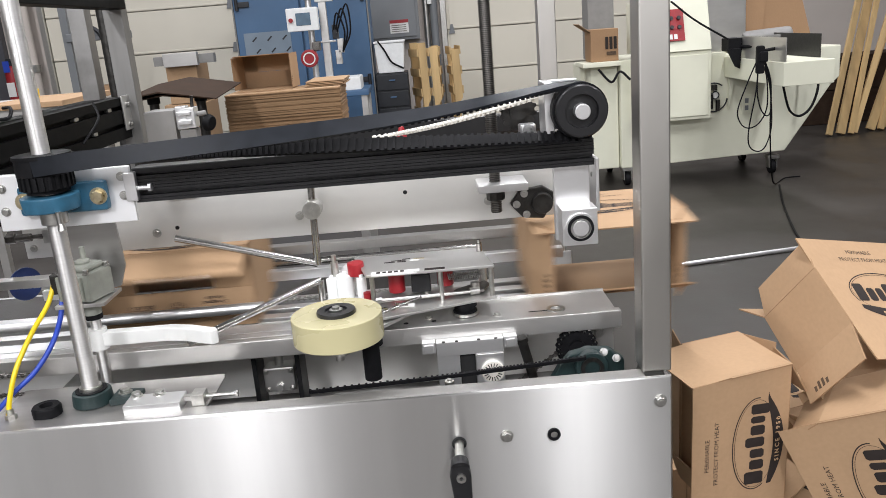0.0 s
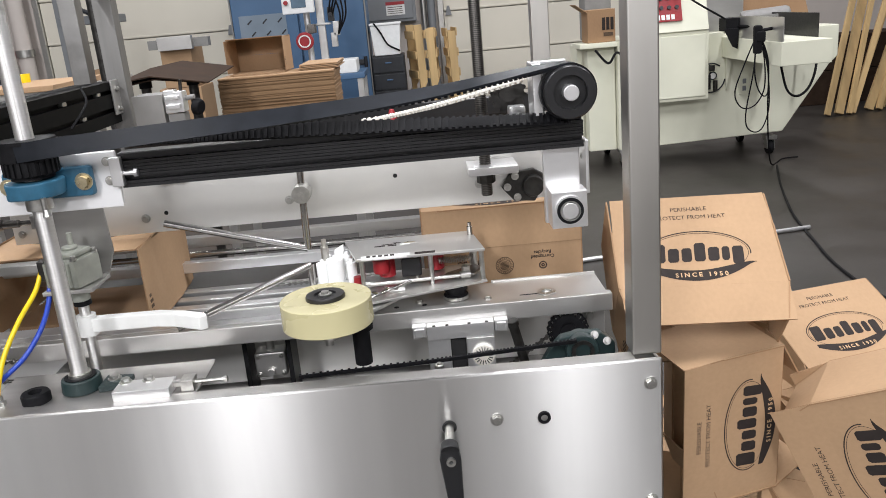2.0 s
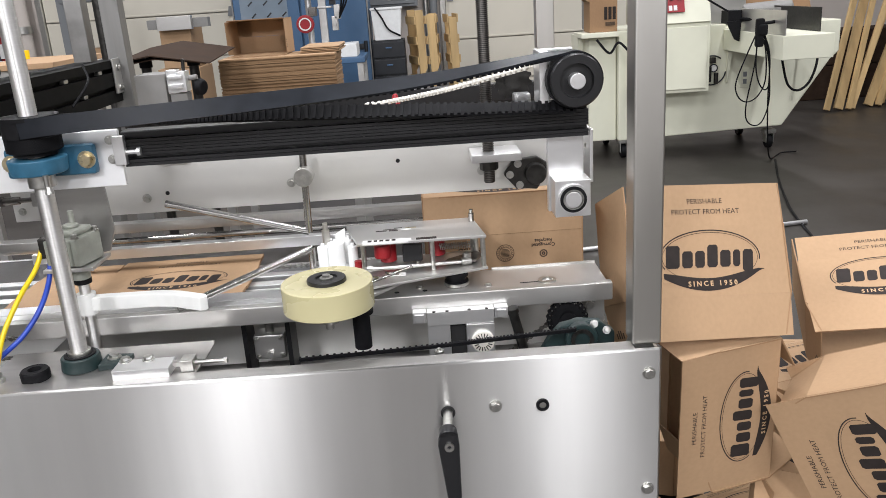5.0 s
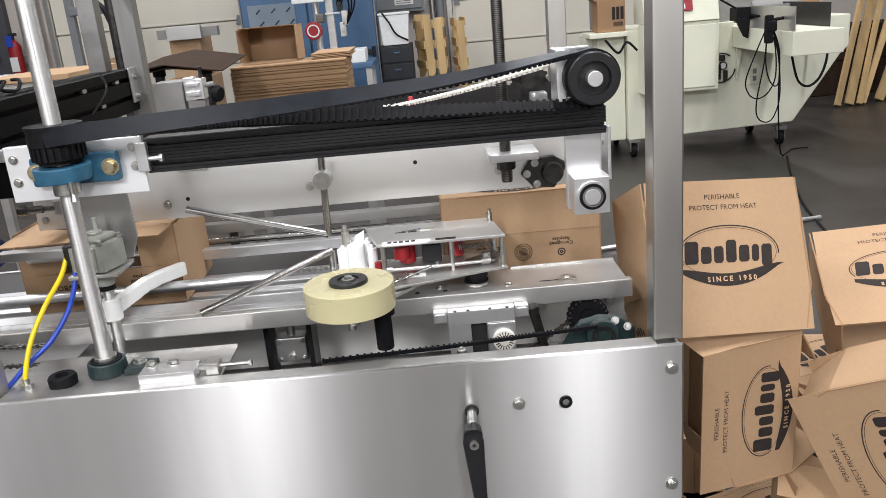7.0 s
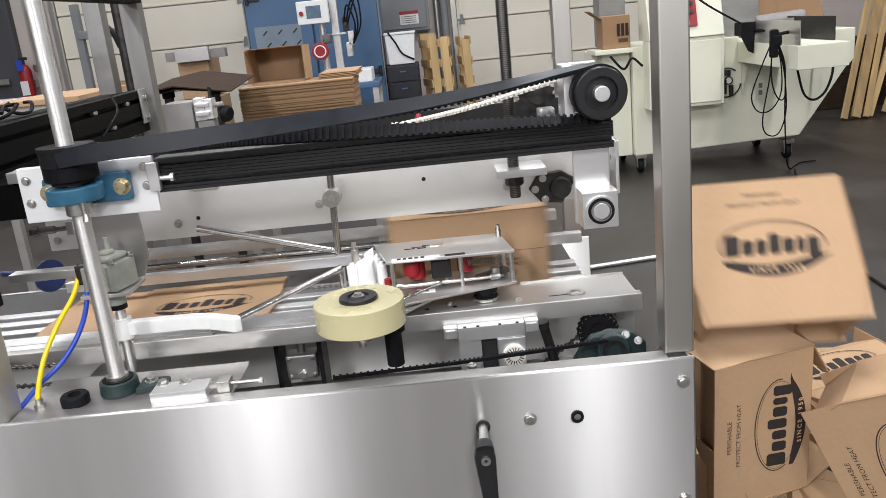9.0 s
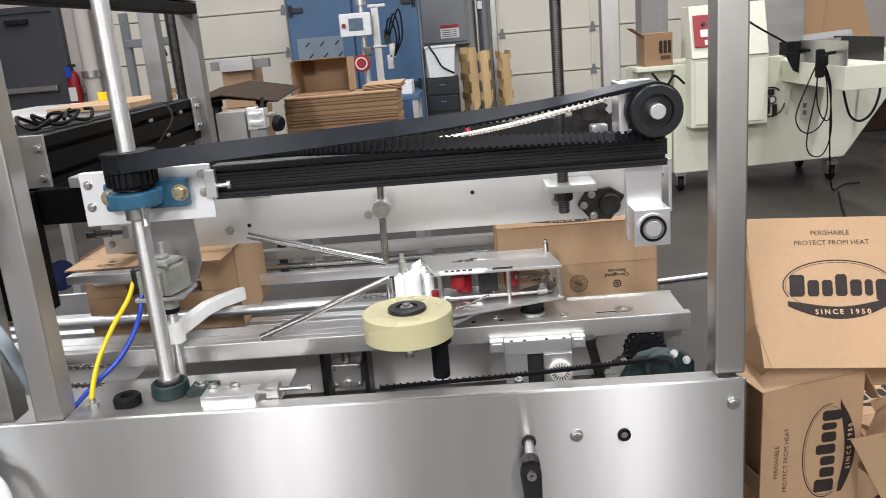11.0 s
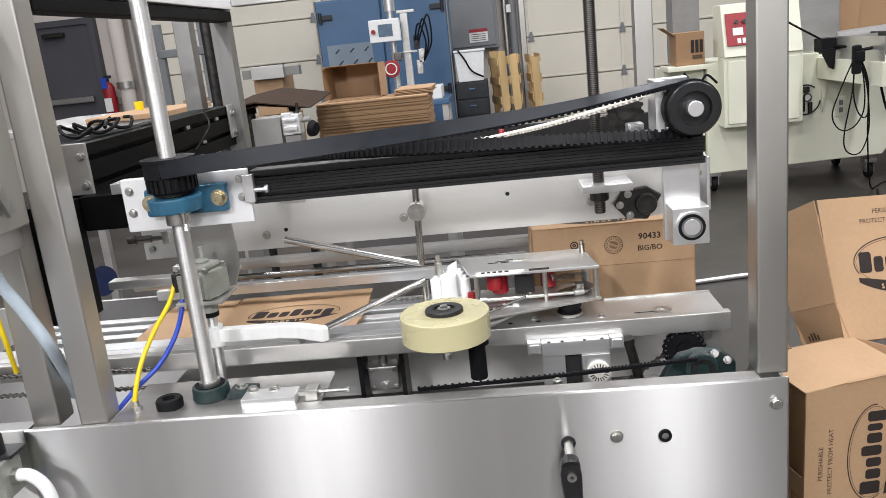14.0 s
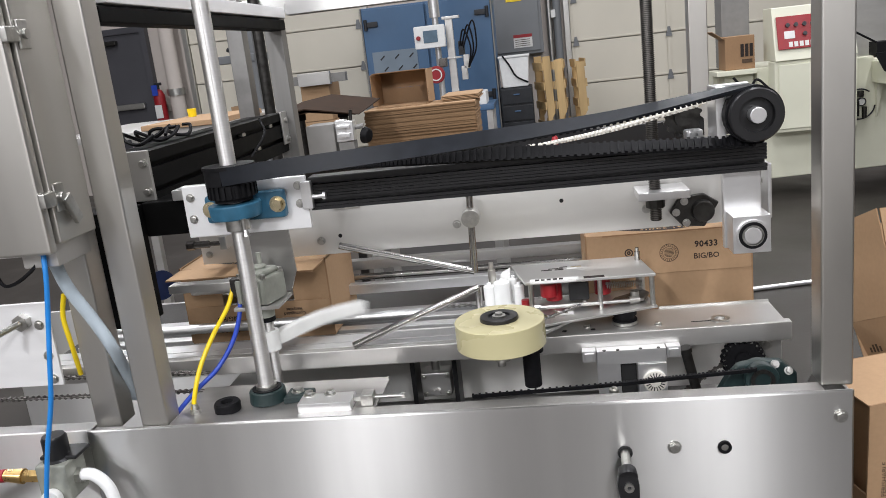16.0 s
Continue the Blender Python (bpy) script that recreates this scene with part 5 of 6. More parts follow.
def filling_machine():
    m = thing("filling_machine", (-1.1, 8.6, 0), "small machine with a white touch panel on a steel column", "machine")
    part("column", merged(bm_rod((-1.085, 8.55, 0.92), (-1.085, 8.55, 2.6), 0.032), bm_rod((-1.085, 8.55, 1.83), (-1.085, 8.55, 2.02), 0.055), bm_rod((-1.085, 8.55, 2.03), (-1.085, 8.55, 2.4), 0.075)), "alu", m)
    part("column", merged(bm_box(-0.99, -0.915, 8.57, 8.63, 0.92, 1.80, 0.004), bm_box(-1.02, -0.84, 8.56, 8.64, 1.80, 1.83, 0.003), bm_box(-1.0, -0.85, 8.55, 8.64, 1.40, 1.42, 0.003)), "plate", m)
    part("table", bm_box(-1.5, -0.55, 8.3, 8.95, 0.86, 0.92, 0.01), "blue_paint", m)
    for x in (-1.45, -0.6):
        for y in (8.35, 8.9):
            part("leg", bm_box(x - 0.03, x + 0.03, y - 0.03, y + 0.03, 0, 0.86), "plate", m)
    p = part("touch_panel", bm_box(-1.30, -0.985, 8.40, 8.48, 1.53, 1.755, 0.012), "white", m, "white touch panel box")
    part("screen", bm_box(-1.205, -1.06, 8.394, 8.40, 1.585, 1.705, 0.004), "screen", p)
    part("stop_button", bm_rod((-1.255, 8.40, 1.64), (-1.255, 8.375, 1.64), 0.022, None, 20, 0.004), "red", p)
    part("spout_block", bm_box(-1.08, -1.0, 8.42, 8.55, 1.33, 1.42, 0.01), "chain", m)
    part("red_valve", bm_rod((-1.112, 8.42, 1.262), (-1.112, 8.36, 1.262), 0.088, None, 28, 0.01), "red", m, "round red valve")
    part("valve_face", bm_ring((-1.112, 8.356, 1.262), (0, 1, 0), 0.05, 0.062, 0.008, 24), "label", m)
    for i, (x, z) in enumerate(((-0.84, 1.5), (-0.83, 1.25), (-0.80, 1.36))):
        part("air_valve", merged(bm_box(x - 0.03, x + 0.03, 8.5, 8.58, z - 0.07, z + 0.07, 0.006), bm_rod((x, 8.5, z), (x, 8.47, z), 0.02)), "plate" if i else "dark_case", m)
    for k in range(3):
        part("tube", bm_hose([(-0.86 + 0.02 * k, 8.5, 1.5), (-0.80 + 0.05 * k, 8.45, 1.68 + 0.04 * k), (-0.74 + 0.03 * k, 8.45, 1.5), (-0.78, 8.5, 1.3)], 0.009, 6), "rubber", m)
    part("white_tray", bm_box(-1.0, -0.62, 8.32, 8.7, 0.92, 1.05, 0.01), "white", m)


def wall_side():
    e = thing("electrical_panel", (-0.25, 10.95, 1.3), "grey wall electrical enclosure with warning labels", "electrical panel")
    part("enclosure", bm_box(-0.66, 0.02, 10.85, 11.08, 1.33, 2.6, 0.01), "grey_paint", e)
    part("door", bm_box(-0.62, -0.02, 10.83, 10.849, 1.37, 2.2, 0.006), "grey_paint", e)
    part("warning_label", bm_box(-0.36, -0.12, 10.825, 10.829, 1.42, 1.58), "label", e)
    part("label_head", bm_box(-0.36, -0.12, 10.822, 10.8245, 1.545, 1.585), "red", e, "orange label head")
    for i in range(4):
        part("label_line", bm_box(-0.34, -0.15, 10.822, 10.8245, 1.44 + 0.025 * i, 1.447 + 0.025 * i), "ink_thin", e)
    part("yellow_label", bm_box(-0.42, -0.22, 10.825, 10.829, 2.0, 2.12), "yellow_hose", e)
    part("conduit", bm_rod((0.12, 11.0, 0.4), (0.12, 11.0, 4.9), 0.035), "zinc", e)
    part("conduit", bm_rod((0.22, 11.0, 0.0), (0.22, 11.0, 4.9), 0.05), "grey_paint", e)
    part("switch_box", bm_box(0.14, 0.2, 10.93, 10.97, 1.75, 1.85, 0.005), "label", e)
    b = thing("storage_bin", (-0.34, 9.6, 1.0), "white plastic bin with a dark strap standing on a drawer cabinet", "bin")
    part("tub", bm_prism([(-0.49, 1.0), (-0.20, 1.0), (-0.175, 1.33), (-0.515, 1.33)], 0.38, "y", 9.45, 0.012), "white", b)
    part("lid", bm_box(-0.525, -0.165, 9.44, 9.84, 1.33, 1.355, 0.008), "white", b)
    part("strap", bm_hose([(-0.47, 9.44, 1.36), (-0.40, 9.43, 1.25), (-0.33, 9.43, 1.12), (-0.2, 9.44, 1.04)], 0.01, 6), "rubber", b)
    d = thing("drawer_cabinet", (-0.34, 9.65, 0), "dark blue drawer cabinet", "cabinet")
    part("carcass", bm_box(-0.53, -0.16, 9.45, 9.9, 0.0, 0.995, 0.008), "dark_case", d)
    for i in range(5):
        part("drawer", bm_box(-0.52, -0.17, 9.43, 9.449, 0.05 + 0.19 * i, 0.22 + 0.19 * i, 0.005), "dark_case", d)
        part("drawer_pull", bm_box(-0.38, -0.31, 9.415, 9.429, 0.15 + 0.19 * i, 0.165 + 0.19 * i, 0.004), "blue_paint", d)
    # pallets stood on edge
    for k, (x, lean) in enumerate(((-0.04, -4), (0.16, -5), (0.36, -3))):
        p = thing("pallet", (x, 9.75, 0.0), "weathered pine pallet stood on edge", "pallet", "leaning pallets")
        S = Matrix.Translation((x, 9.75, 0)) @ pose(0, 0, 0, 0, lean * 0.4, (14, -4, 5)[k])
        for i, y in enumerate((-0.2, 0.2)):
            part("stringer", turned(bm_prism([(0.0, 0.0), (0.09, 0.0), (0.09, 0.35), (0.055, 0.40), (0.055, 0.60), (0.09, 0.65), (0.09, 1.30 - 0.05 * k), (0.0, 1.30 - 0.05 * k)], 0.04, "y", y - 0.02, 0.003), S), "wood", p)
        for i in range(6):
            for x0 in (-0.018, 0.092):
                part("slat", turned(bm_box(x0, x0 + 0.016, -0.22, 0.22, 0.02 + 0.225 * i, 0.11 + 0.225 * i, 0.002), S), "wood", p)
    x = thing("fire_extinguisher", (-5.43, 10.9, 0.98), "red fire extinguisher with a white label on a wall hook", "fire extinguisher")
    part("bottle", bm_lathe((-5.3, 10.88, 0.95), (0, 0, 1), [(0.075, 0), (0.08, 0.02), (0.08, 0.38), (0.05, 0.44), (0.025, 0.46)], 24), "red", x)
    part("label", bm_box(-5.35, -5.25, 10.79, 10.797, 1.02, 1.2), "label", x)
    part("valve", merged(bm_rod((-5.3, 10.88, 1.41), (-5.3, 10.88, 1.47), 0.025), bm_box(-5.34, -5.24, 10.85, 10.9, 1.46, 1.5, 0.01)), "dark_case", x)
    part("tag", bm_box(-5.35, -5.27, 10.79, 10.796, 1.33, 1.47), "blue_hose", x)
    part("bracket", bm_box(-5.36, -5.24, 10.96, 11.08, 1.1, 1.2), "zinc", x)


def left_back():
    t = thing("work_table", (-1.55, 3.6, 0), "pale shelf table with a plywood board", "table")
    part("top", bm_box(-2.2, -1.36, 3.2, 4.0, 1.275, 1.305, 0.004), "plate", t)
    part("board", bm_box(-1.72, -1.38, 3.17, 3.7, 1.305, 1.327, 0.003), "kraft", t)
    for x in (-2.15, -1.4):
        for y in (3.25, 3.95):
            part("leg", bm_box(x - 0.02, x + 0.02, y - 0.02, y + 0.02, 0, 1.275), "plate", t)
    y = solo("yellow_cup", bm_lathe((-1.655, 3.55, 1.3272), (0, 0, 1), [(0.018, 0), (0.021, 0.036), (0.018, 0.036)], 20), "yellow_hose", "small yellow plastic cup on the table", "cup")
    r = thing("steel_rack", (-3.0, 9.6, 0), "grey steel shelf rack by the loading door", "rack")
    for x in (-3.9, -3.38):
        part("post", bm_box(x - 0.04, x + 0.04, 9.4, 9.48, 0, 2.0), "grey_paint", r)
    for z in (0.9, 1.62):
        part("shelf", bm_box(-3.9, -3.34, 9.38, 9.9, z, z + 0.09, 0.01), "grey_paint", r)
    part("lever_arm", bm_hose([(-3.45, 9.35, 1.5), (-3.5, 9.3, 1.7), (-3.62, 9.3, 1.78)], 0.025, 8), "dark_case", r)
    k = thing("parcel", (-3.3, 9.6, 1.0), "small brown parcel on the rack shelf", "box")
    part("body", bm_box(-3.75, -3.42, 9.45, 9.8, 0.9915, 1.12, 0.005), "kraft", k)
    s = thing("sheet_stand", (-2.0, 8.0, 0), "brown cartons and a pale bar on a stand", "stand")
    part("bar", bm_box(-2.53, -1.96, 7.95, 8.05, 1.315, 1.40, 0.003), "motor_grey", s)
    part("tray", bm_box(-2.42, -2.10, 7.88, 7.948, 1.30, 1.425, 0.004), "plate", s)
    part("upper_box", bm_box(-2.43, -2.14, 7.96, 8.4, 0.95, 1.314, 0.004), "kraft", s)
    part("lower_box", bm_box(-2.5, -2.1, 7.96, 8.45, 0.0, 0.945, 0.006), "kraft", s)
    h = thing("blank_hopper", (-1.0, 3.4, 0), "stand with loose dark brown cardboard sheets on top", "stand")
    part("post", bm_rod((-1.13, 3.46, 0.0), (-1.13, 3.46, 1.305), 0.02), "darkmetal", h)
    part("post", bm_rod((-0.945, 3.5, 0.0), (-0.945, 3.5, 1.298), 0.02), "darkmetal", h)
    part("clamp", bm_rod((-1.13, 3.46, 1.265), (-1.13, 3.46, 1.30), 0.026), "rubber", h)
    part("clamp", bm_rod((-0.945, 3.5, 1.26), (-0.945, 3.5, 1.295), 0.026), "rubber", h)
    for i, (x0, x1, x2, za, zb, zc, y0, y1) in enumerate(((-1.20, -1.06, -0.86, 1.300, 1.318, 1.290, 3.36, 3.72), (-1.22, -1.07, -0.84, 1.322, 1.342, 1.300, 3.34, 3.84))):
        # The sheets' shadow is in their board colour.
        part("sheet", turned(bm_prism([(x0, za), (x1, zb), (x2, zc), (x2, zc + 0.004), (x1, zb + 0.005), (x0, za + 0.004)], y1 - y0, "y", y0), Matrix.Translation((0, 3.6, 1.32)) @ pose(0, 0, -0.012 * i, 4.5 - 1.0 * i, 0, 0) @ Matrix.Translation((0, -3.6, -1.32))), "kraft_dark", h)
    # stack of blanks with one erected carton on it
    t2 = thing("stack_table", (-0.65, 4.1, 0), "steel table carrying the carton blanks", "table")
    part("top", bm_box(-1.0, -0.3, 3.8, 4.4, 0.93, 0.95, 0.003), "plate", t2)
    for x in (-0.96, -0.34):
        for yy in (3.85, 4.35):
            part("leg", bm_box(x - 0.02, x + 0.02, yy - 0.02, yy + 0.02, 0, 0.93), "plate", t2)
    rnd = random.Random(4)
    for i in range(74):
        z = 0.9505 + 0.004 * i
        dx, dy = rnd.uniform(-0.003, 0.003), rnd.uniform(-0.005, 0.005)
        # Blanks below the top one take the shaded board colour.
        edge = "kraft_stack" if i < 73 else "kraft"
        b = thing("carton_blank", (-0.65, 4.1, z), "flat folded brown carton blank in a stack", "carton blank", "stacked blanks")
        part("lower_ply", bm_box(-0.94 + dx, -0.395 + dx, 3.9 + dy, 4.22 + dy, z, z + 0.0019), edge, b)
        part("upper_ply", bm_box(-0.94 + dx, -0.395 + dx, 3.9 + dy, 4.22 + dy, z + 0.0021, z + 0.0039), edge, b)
    for i in range(4):
        z = 1.2487 + 0.007 * i
        dx, dy = rnd.uniform(-0.006, 0.006), rnd.uniform(-0.010, 0.010)
        b = thing("carton_blank", (-0.47, 4.2, z), "flat folded brown carton blank laid across the stack", "carton blank", "stacked blanks")
        part("ply", bm_box(-0.57 + dx, -0.385 + dx, 4.0 + dy, 4.36 + dy, z, z + 0.004), "kraft", b)
    c, loc = carton((-0.905, 4.10, 1.2515), label="empty open brown carton lying on the stack of blanks", group="stacked cartons")
    set_carton(loc, 90, top_front=-4, bottom_front=-4, left_front=-3, right_front=-3, top_back=90, bottom_back=90, left_back=90, right_back=90)
    c.rotation_euler, c.scale = (0, 0, radians(-3)), (0.80, 0.86, 0.90)


def shrink_wrapper():
    w = thing("shrink_wrapper", (2.6, 7.3, 0), "cream painted packaging machine on casters with a red control panel", "machine")
    P = lambda name, bm, mat, label="", parent=None: part(name, bm, mat, parent or w, label)
    P("body", bm_prism([(1.66, 0.16), (3.08, 0.2), (3.46, 0.74), (3.53, 0.80), (3.53, 1.06), (2.56, 1.06), (2.56, 1.08), (1.66, 1.08)], 0.85, "y", 6.9, 0.012), "paint_white", "cream painted sheet steel body")
    P("side_return", bm_box(1.42, 1.655, 6.96, 7.75, 0.16, 1.035, 0.01), "paint_white")
    cc = P("control_cabinet", bm_box(1.75, 2.37, 6.72, 6.9, 0.56, 1.12, 0.012), "paint_white", "cream control cabinet")
    P("cabinet_door", bm_box(1.78, 2.34, 6.705, 6.72, 0.59, 1.09, 0.006), "paint_white", "", cc)
    P("console", bm_prism([(6.70, 1.121), (7.05, 1.121), (7.05, 1.53), (6.82, 1.53)], 0.61, "x", 1.755, 0.008), "paint_white", "sloping control console")
    tilt = Matrix.Translation((2.06, 6.755, 1.33)) @ pose(0, 0, 0, -16.5, 0, 0)
    rp = P("red_panel", turned(bm_box(-0.28, 0.09, -0.012, -0.002, -0.13, 0.13, 0.003), tilt), "red", "red switch panel")
    for i in range(5):
        for j in range(2):
            if (i, j) in ((1, 0), (0, 0)):
                continue
            P("switch", turned(bm_rod((-0.20 + 0.062 * i, -0.012, -0.02 + 0.075 * j), (-0.20 + 0.062 * i, -0.028, -0.02 + 0.075 * j), 0.016, None, 14), tilt), "dark_case", "", rp)
    P("meter", turned(bm_box(-0.23, -0.15, -0.016, -0.012, -0.05, 0.01, 0.002), tilt), "label", "", rp)
    for k in range(6):
        P("mark_bar", turned(bm_box(-0.20 + 0.040 * k, -0.172 + 0.040 * k, -0.0145, -0.0122, -0.115, -0.075), tilt), "label", "", rp)
    P("tower", bm_box(2.37, 2.75, 6.98, 7.5, 1.08, 2.2, 0.01), "plate", "grey steel tower")
    P("tank", bm_box(1.47, 1.70, 7.25, 7.5, 1.08, 2.2, 0.01), "motor_grey")
    arm = P("arm", bm_box(2.54, 2.905, 5.75, 6.898, 0.873, 1.04, 0.006), "paint_white", "cream box arm")
    P("guard", bm_box(2.555, 2.561, 5.76, 6.6, 1.04, 1.21, 0.001), "plate", "grey side guard", arm)
    P("guard", bm_box(2.89, 2.896, 5.95, 6.75, 1.04, 1.21, 0.001), "darkmetal", "dark side guard", arm)
    P("guard_end", bm_box(2.57, 2.88, 6.60, 6.606, 1.04, 1.20, 0.001), "motor_grey", "", arm)
    P("guide_block", merged(bm_box(2.44, 2.55, 6.54, 6.70, 1.10, 1.20, 0.006), bm_rod((2.54, 6.6, 1.13), (2.60, 6.1, 1.135), 0.014)), "rubber", "black guide block", arm)
    P("hook_plate", bm_prism([(2.42, 1.12), (2.54, 1.12), (2.53, 0.96), (2.49, 0.98)], 0.02, "y", 6.52, 0.003), "rubber", "", arm)
    P("arm_bracket", bm_prism([(2.57, 0.872), (2.62, 0.872), (2.57, 0.60)], 0.03, "y", 6.865), "paint_white", "", arm)
    P("cable", bm_hose([(2.443, 5.953, 1.084), (2.362, 5.953, 0.895), (2.296, 5.953, 0.706), (2.325, 5.953, 0.602), (2.391, 5.953, 0.569), (2.466, 5.953, 0.611), (2.514, 5.953, 0.725), (2.504, 5.953, 0.932), (2.457, 5.953, 1.084)], 0.005, 6), "rubber", "hanging black cable")
    P("cable", bm_hose([(2.443, 5.953, 1.074), (2.429, 5.953, 0.838), (2.381, 5.953, 0.554), (2.391, 5.953, 0.432), (2.457, 5.953, 0.389), (2.514, 5.953, 0.432), (2.551, 5.953, 0.583), (2.533, 5.953, 0.838), (2.476, 5.953, 1.084)], 0.005, 6), "rubber", "hanging black cable")
    P("cable", bm_hose([(2.443, 5.953, 1.074), (2.438, 5.953, 0.838), (2.466, 5.953, 0.706), (2.514, 5.953, 0.649), (2.542, 5.953, 0.706), (2.523, 5.953, 0.932), (2.476, 5.953, 1.084)], 0.005, 6), "rubber", "hanging black cable")
    P("cable", bm_hose([(2.476, 5.95, 1.08), (2.535, 5.95, 0.89), (2.54, 5.95, 0.56), (2.62, 6.1, 0.25), (2.80, 6.45, 0.02), (2.98, 6.66, 0.012), (3.12, 6.68, 0.012)], 0.006, 6), "rubber", "black mains cable")
    P("cable", bm_hose([(2.86, 6.5, 0.872), (2.88, 6.5, 0.76), (2.93, 6.5, 0.60), (3.013, 6.5, 0.55), (3.10, 6.5, 0.61), (3.16, 6.52, 0.75), (3.18, 6.6, 0.85), (3.18, 6.898, 0.90)], 0.010, 6), "rubber")
    P("cable", bm_hose([(2.03, 6.7, 1.52), (2.2, 6.62, 1.36), (2.45, 6.56, 1.19)], 0.008, 6), "rubber")
    P("cable_knot", merged(bm_box(2.42, 2.48, 5.92, 5.97, 0.96, 1.16, 0.015), bm_box(2.43, 2.50, 5.91, 5.96, 1.04, 1.12, 0.015)), "rubber")
    P("cable_hook", bm_rod((2.45, 5.95, 1.12), (2.56, 5.95, 1.13), 0.012), "rubber", "", arm)
    P("pressure_gauge", merged(bm_hose([(2.445 + 0.12 * math.cos(0.35 * i + 0.9), 6.885, 0.71 + 0.12 * math.sin(0.35 * i + 0.9)) for i in range(16)], 0.006, 6, 3), bm_ring((2.455, 6.87, 0.73), (0, 1, 0), 0.026, 0.034, 0.02)), "dark_case", "air gauge with a curled tube")
    P("gauge_face", bm_rod((2.455, 6.88, 0.73), (2.455, 6.866, 0.73), 0.026), "label")
    P("gauge_filter", merged(bm_box(2.425, 2.465, 6.84, 6.89, 0.77, 0.82, 0.006), bm_rod((2.415, 6.86, 0.62), (2.415, 6.86, 0.74), 0.02), bm_rod((2.475, 6.86, 0.60), (2.475, 6.86, 0.69), 0.018)), "darkmetal")
    P("socket_plate", bm_box(2.69, 2.775, 6.888, 6.9, 0.55, 0.71, 0.004), "paint_white")
    P("socket", bm_box(2.717, 2.747, 6.884, 6.888, 0.64, 0.68), "grey_paint")
    P("socket", bm_box(2.717, 2.747, 6.884, 6.888, 0.58, 0.62), "grey_paint")
    for x, y in ((1.72, 6.98), (3.0, 6.98), (1.72, 7.65), (3.0, 7.65)):
        cs = P("caster", merged(bm_box(x - 0.05, x + 0.05, y - 0.05, y + 0.05, 0.13, 0.165, 0.004), bm_box(x - 0.035, x - 0.028, y - 0.04, y + 0.03, 0.05, 0.14), bm_box(x + 0.028, x + 0.035, y - 0.04, y + 0.03, 0.05, 0.14)), "zinc")
        P("wheel", bm_rod((x - 0.022, y, 0.06), (x + 0.022, y, 0.06), 0.06, None, 24, 0.006), "rubber", "", cs)
    # things on and by it
    b = thing("marked_box", (1.52, 6.95, 1.05), "small open brown box with dark print", "box")
    part("body", bm_box(1.42, 1.65, 6.9, 7.15, 1.081, 1.345, 0.004), "kraft_edge", b)
    part("flap", turned(bm_box(0, 0.12, -0.12, 0.12, 0, 0.004), Matrix.Translation((1.42, 7.02, 1.33)) @ pose(0, 0, 0, 0, 215, 0)), "kraft", b)
    for k in range(3):
        part("print_bar", bm_box(1.54 + 0.035 * k, 1.565 + 0.035 * k, 6.896, 6.8995, 1.18, 1.28), "ink", b)
    part("print_bar", bm_box(1.55, 1.63, 6.896, 6.8995, 1.13, 1.16), "ink_thin", b)
    s = thing("side_stand", (1.5, 7.0, 0), "cream stand with a dark cable beside the machine", "stand")
    part("top", bm_box(1.34, 1.655, 6.85, 7.2, 1.04, 1.08, 0.006), "paint_white", s)
    part("leg", bm_box(1.36, 1.40, 7.1, 7.14, 0, 1.04, 0.004), "paint_white", s)
    part("cable", bm_hose([(1.45, 6.78, 1.03), (1.55, 6.75, 0.92), (1.62, 6.74, 1.0), (1.70, 6.72, 0.93)], 0.01, 6), "rubber", s)
    c = thing("flattened_cartons", (3.1, 7.2, 1.0), "torn brown cardboard propped on the machine", "cardboard")
    for k, (x, z, r, w, h) in enumerate(((2.80, 1.3, 12, 0.30, 0.5), (3.12, 1.33, -8, 0.42, 0.55), (3.0, 1.30, 24, 0.3, 0.35))):
        part("sheet", turned(bm_box(-w / 2, w / 2, -0.003, 0.003, -h / 2, h / 2, 0.001), Matrix.Translation((x, 7.1 + 0.06 * k, z + 0.05)) @ pose(0, 0, 0, -14, r, 8 * k)), "kraft_edge", c)
    f = solo("film_bag", turned(bm_rod((0, 0, -0.2), (0, 0, 0.2), 0.09, 0.07, 14, 0.03), Matrix.Translation((2.92, 6.95, 1.16)) @ pose(0, 0, 0, 12, 84, 0)), "motor_grey", "crumpled grey plastic film on the machine", "film")


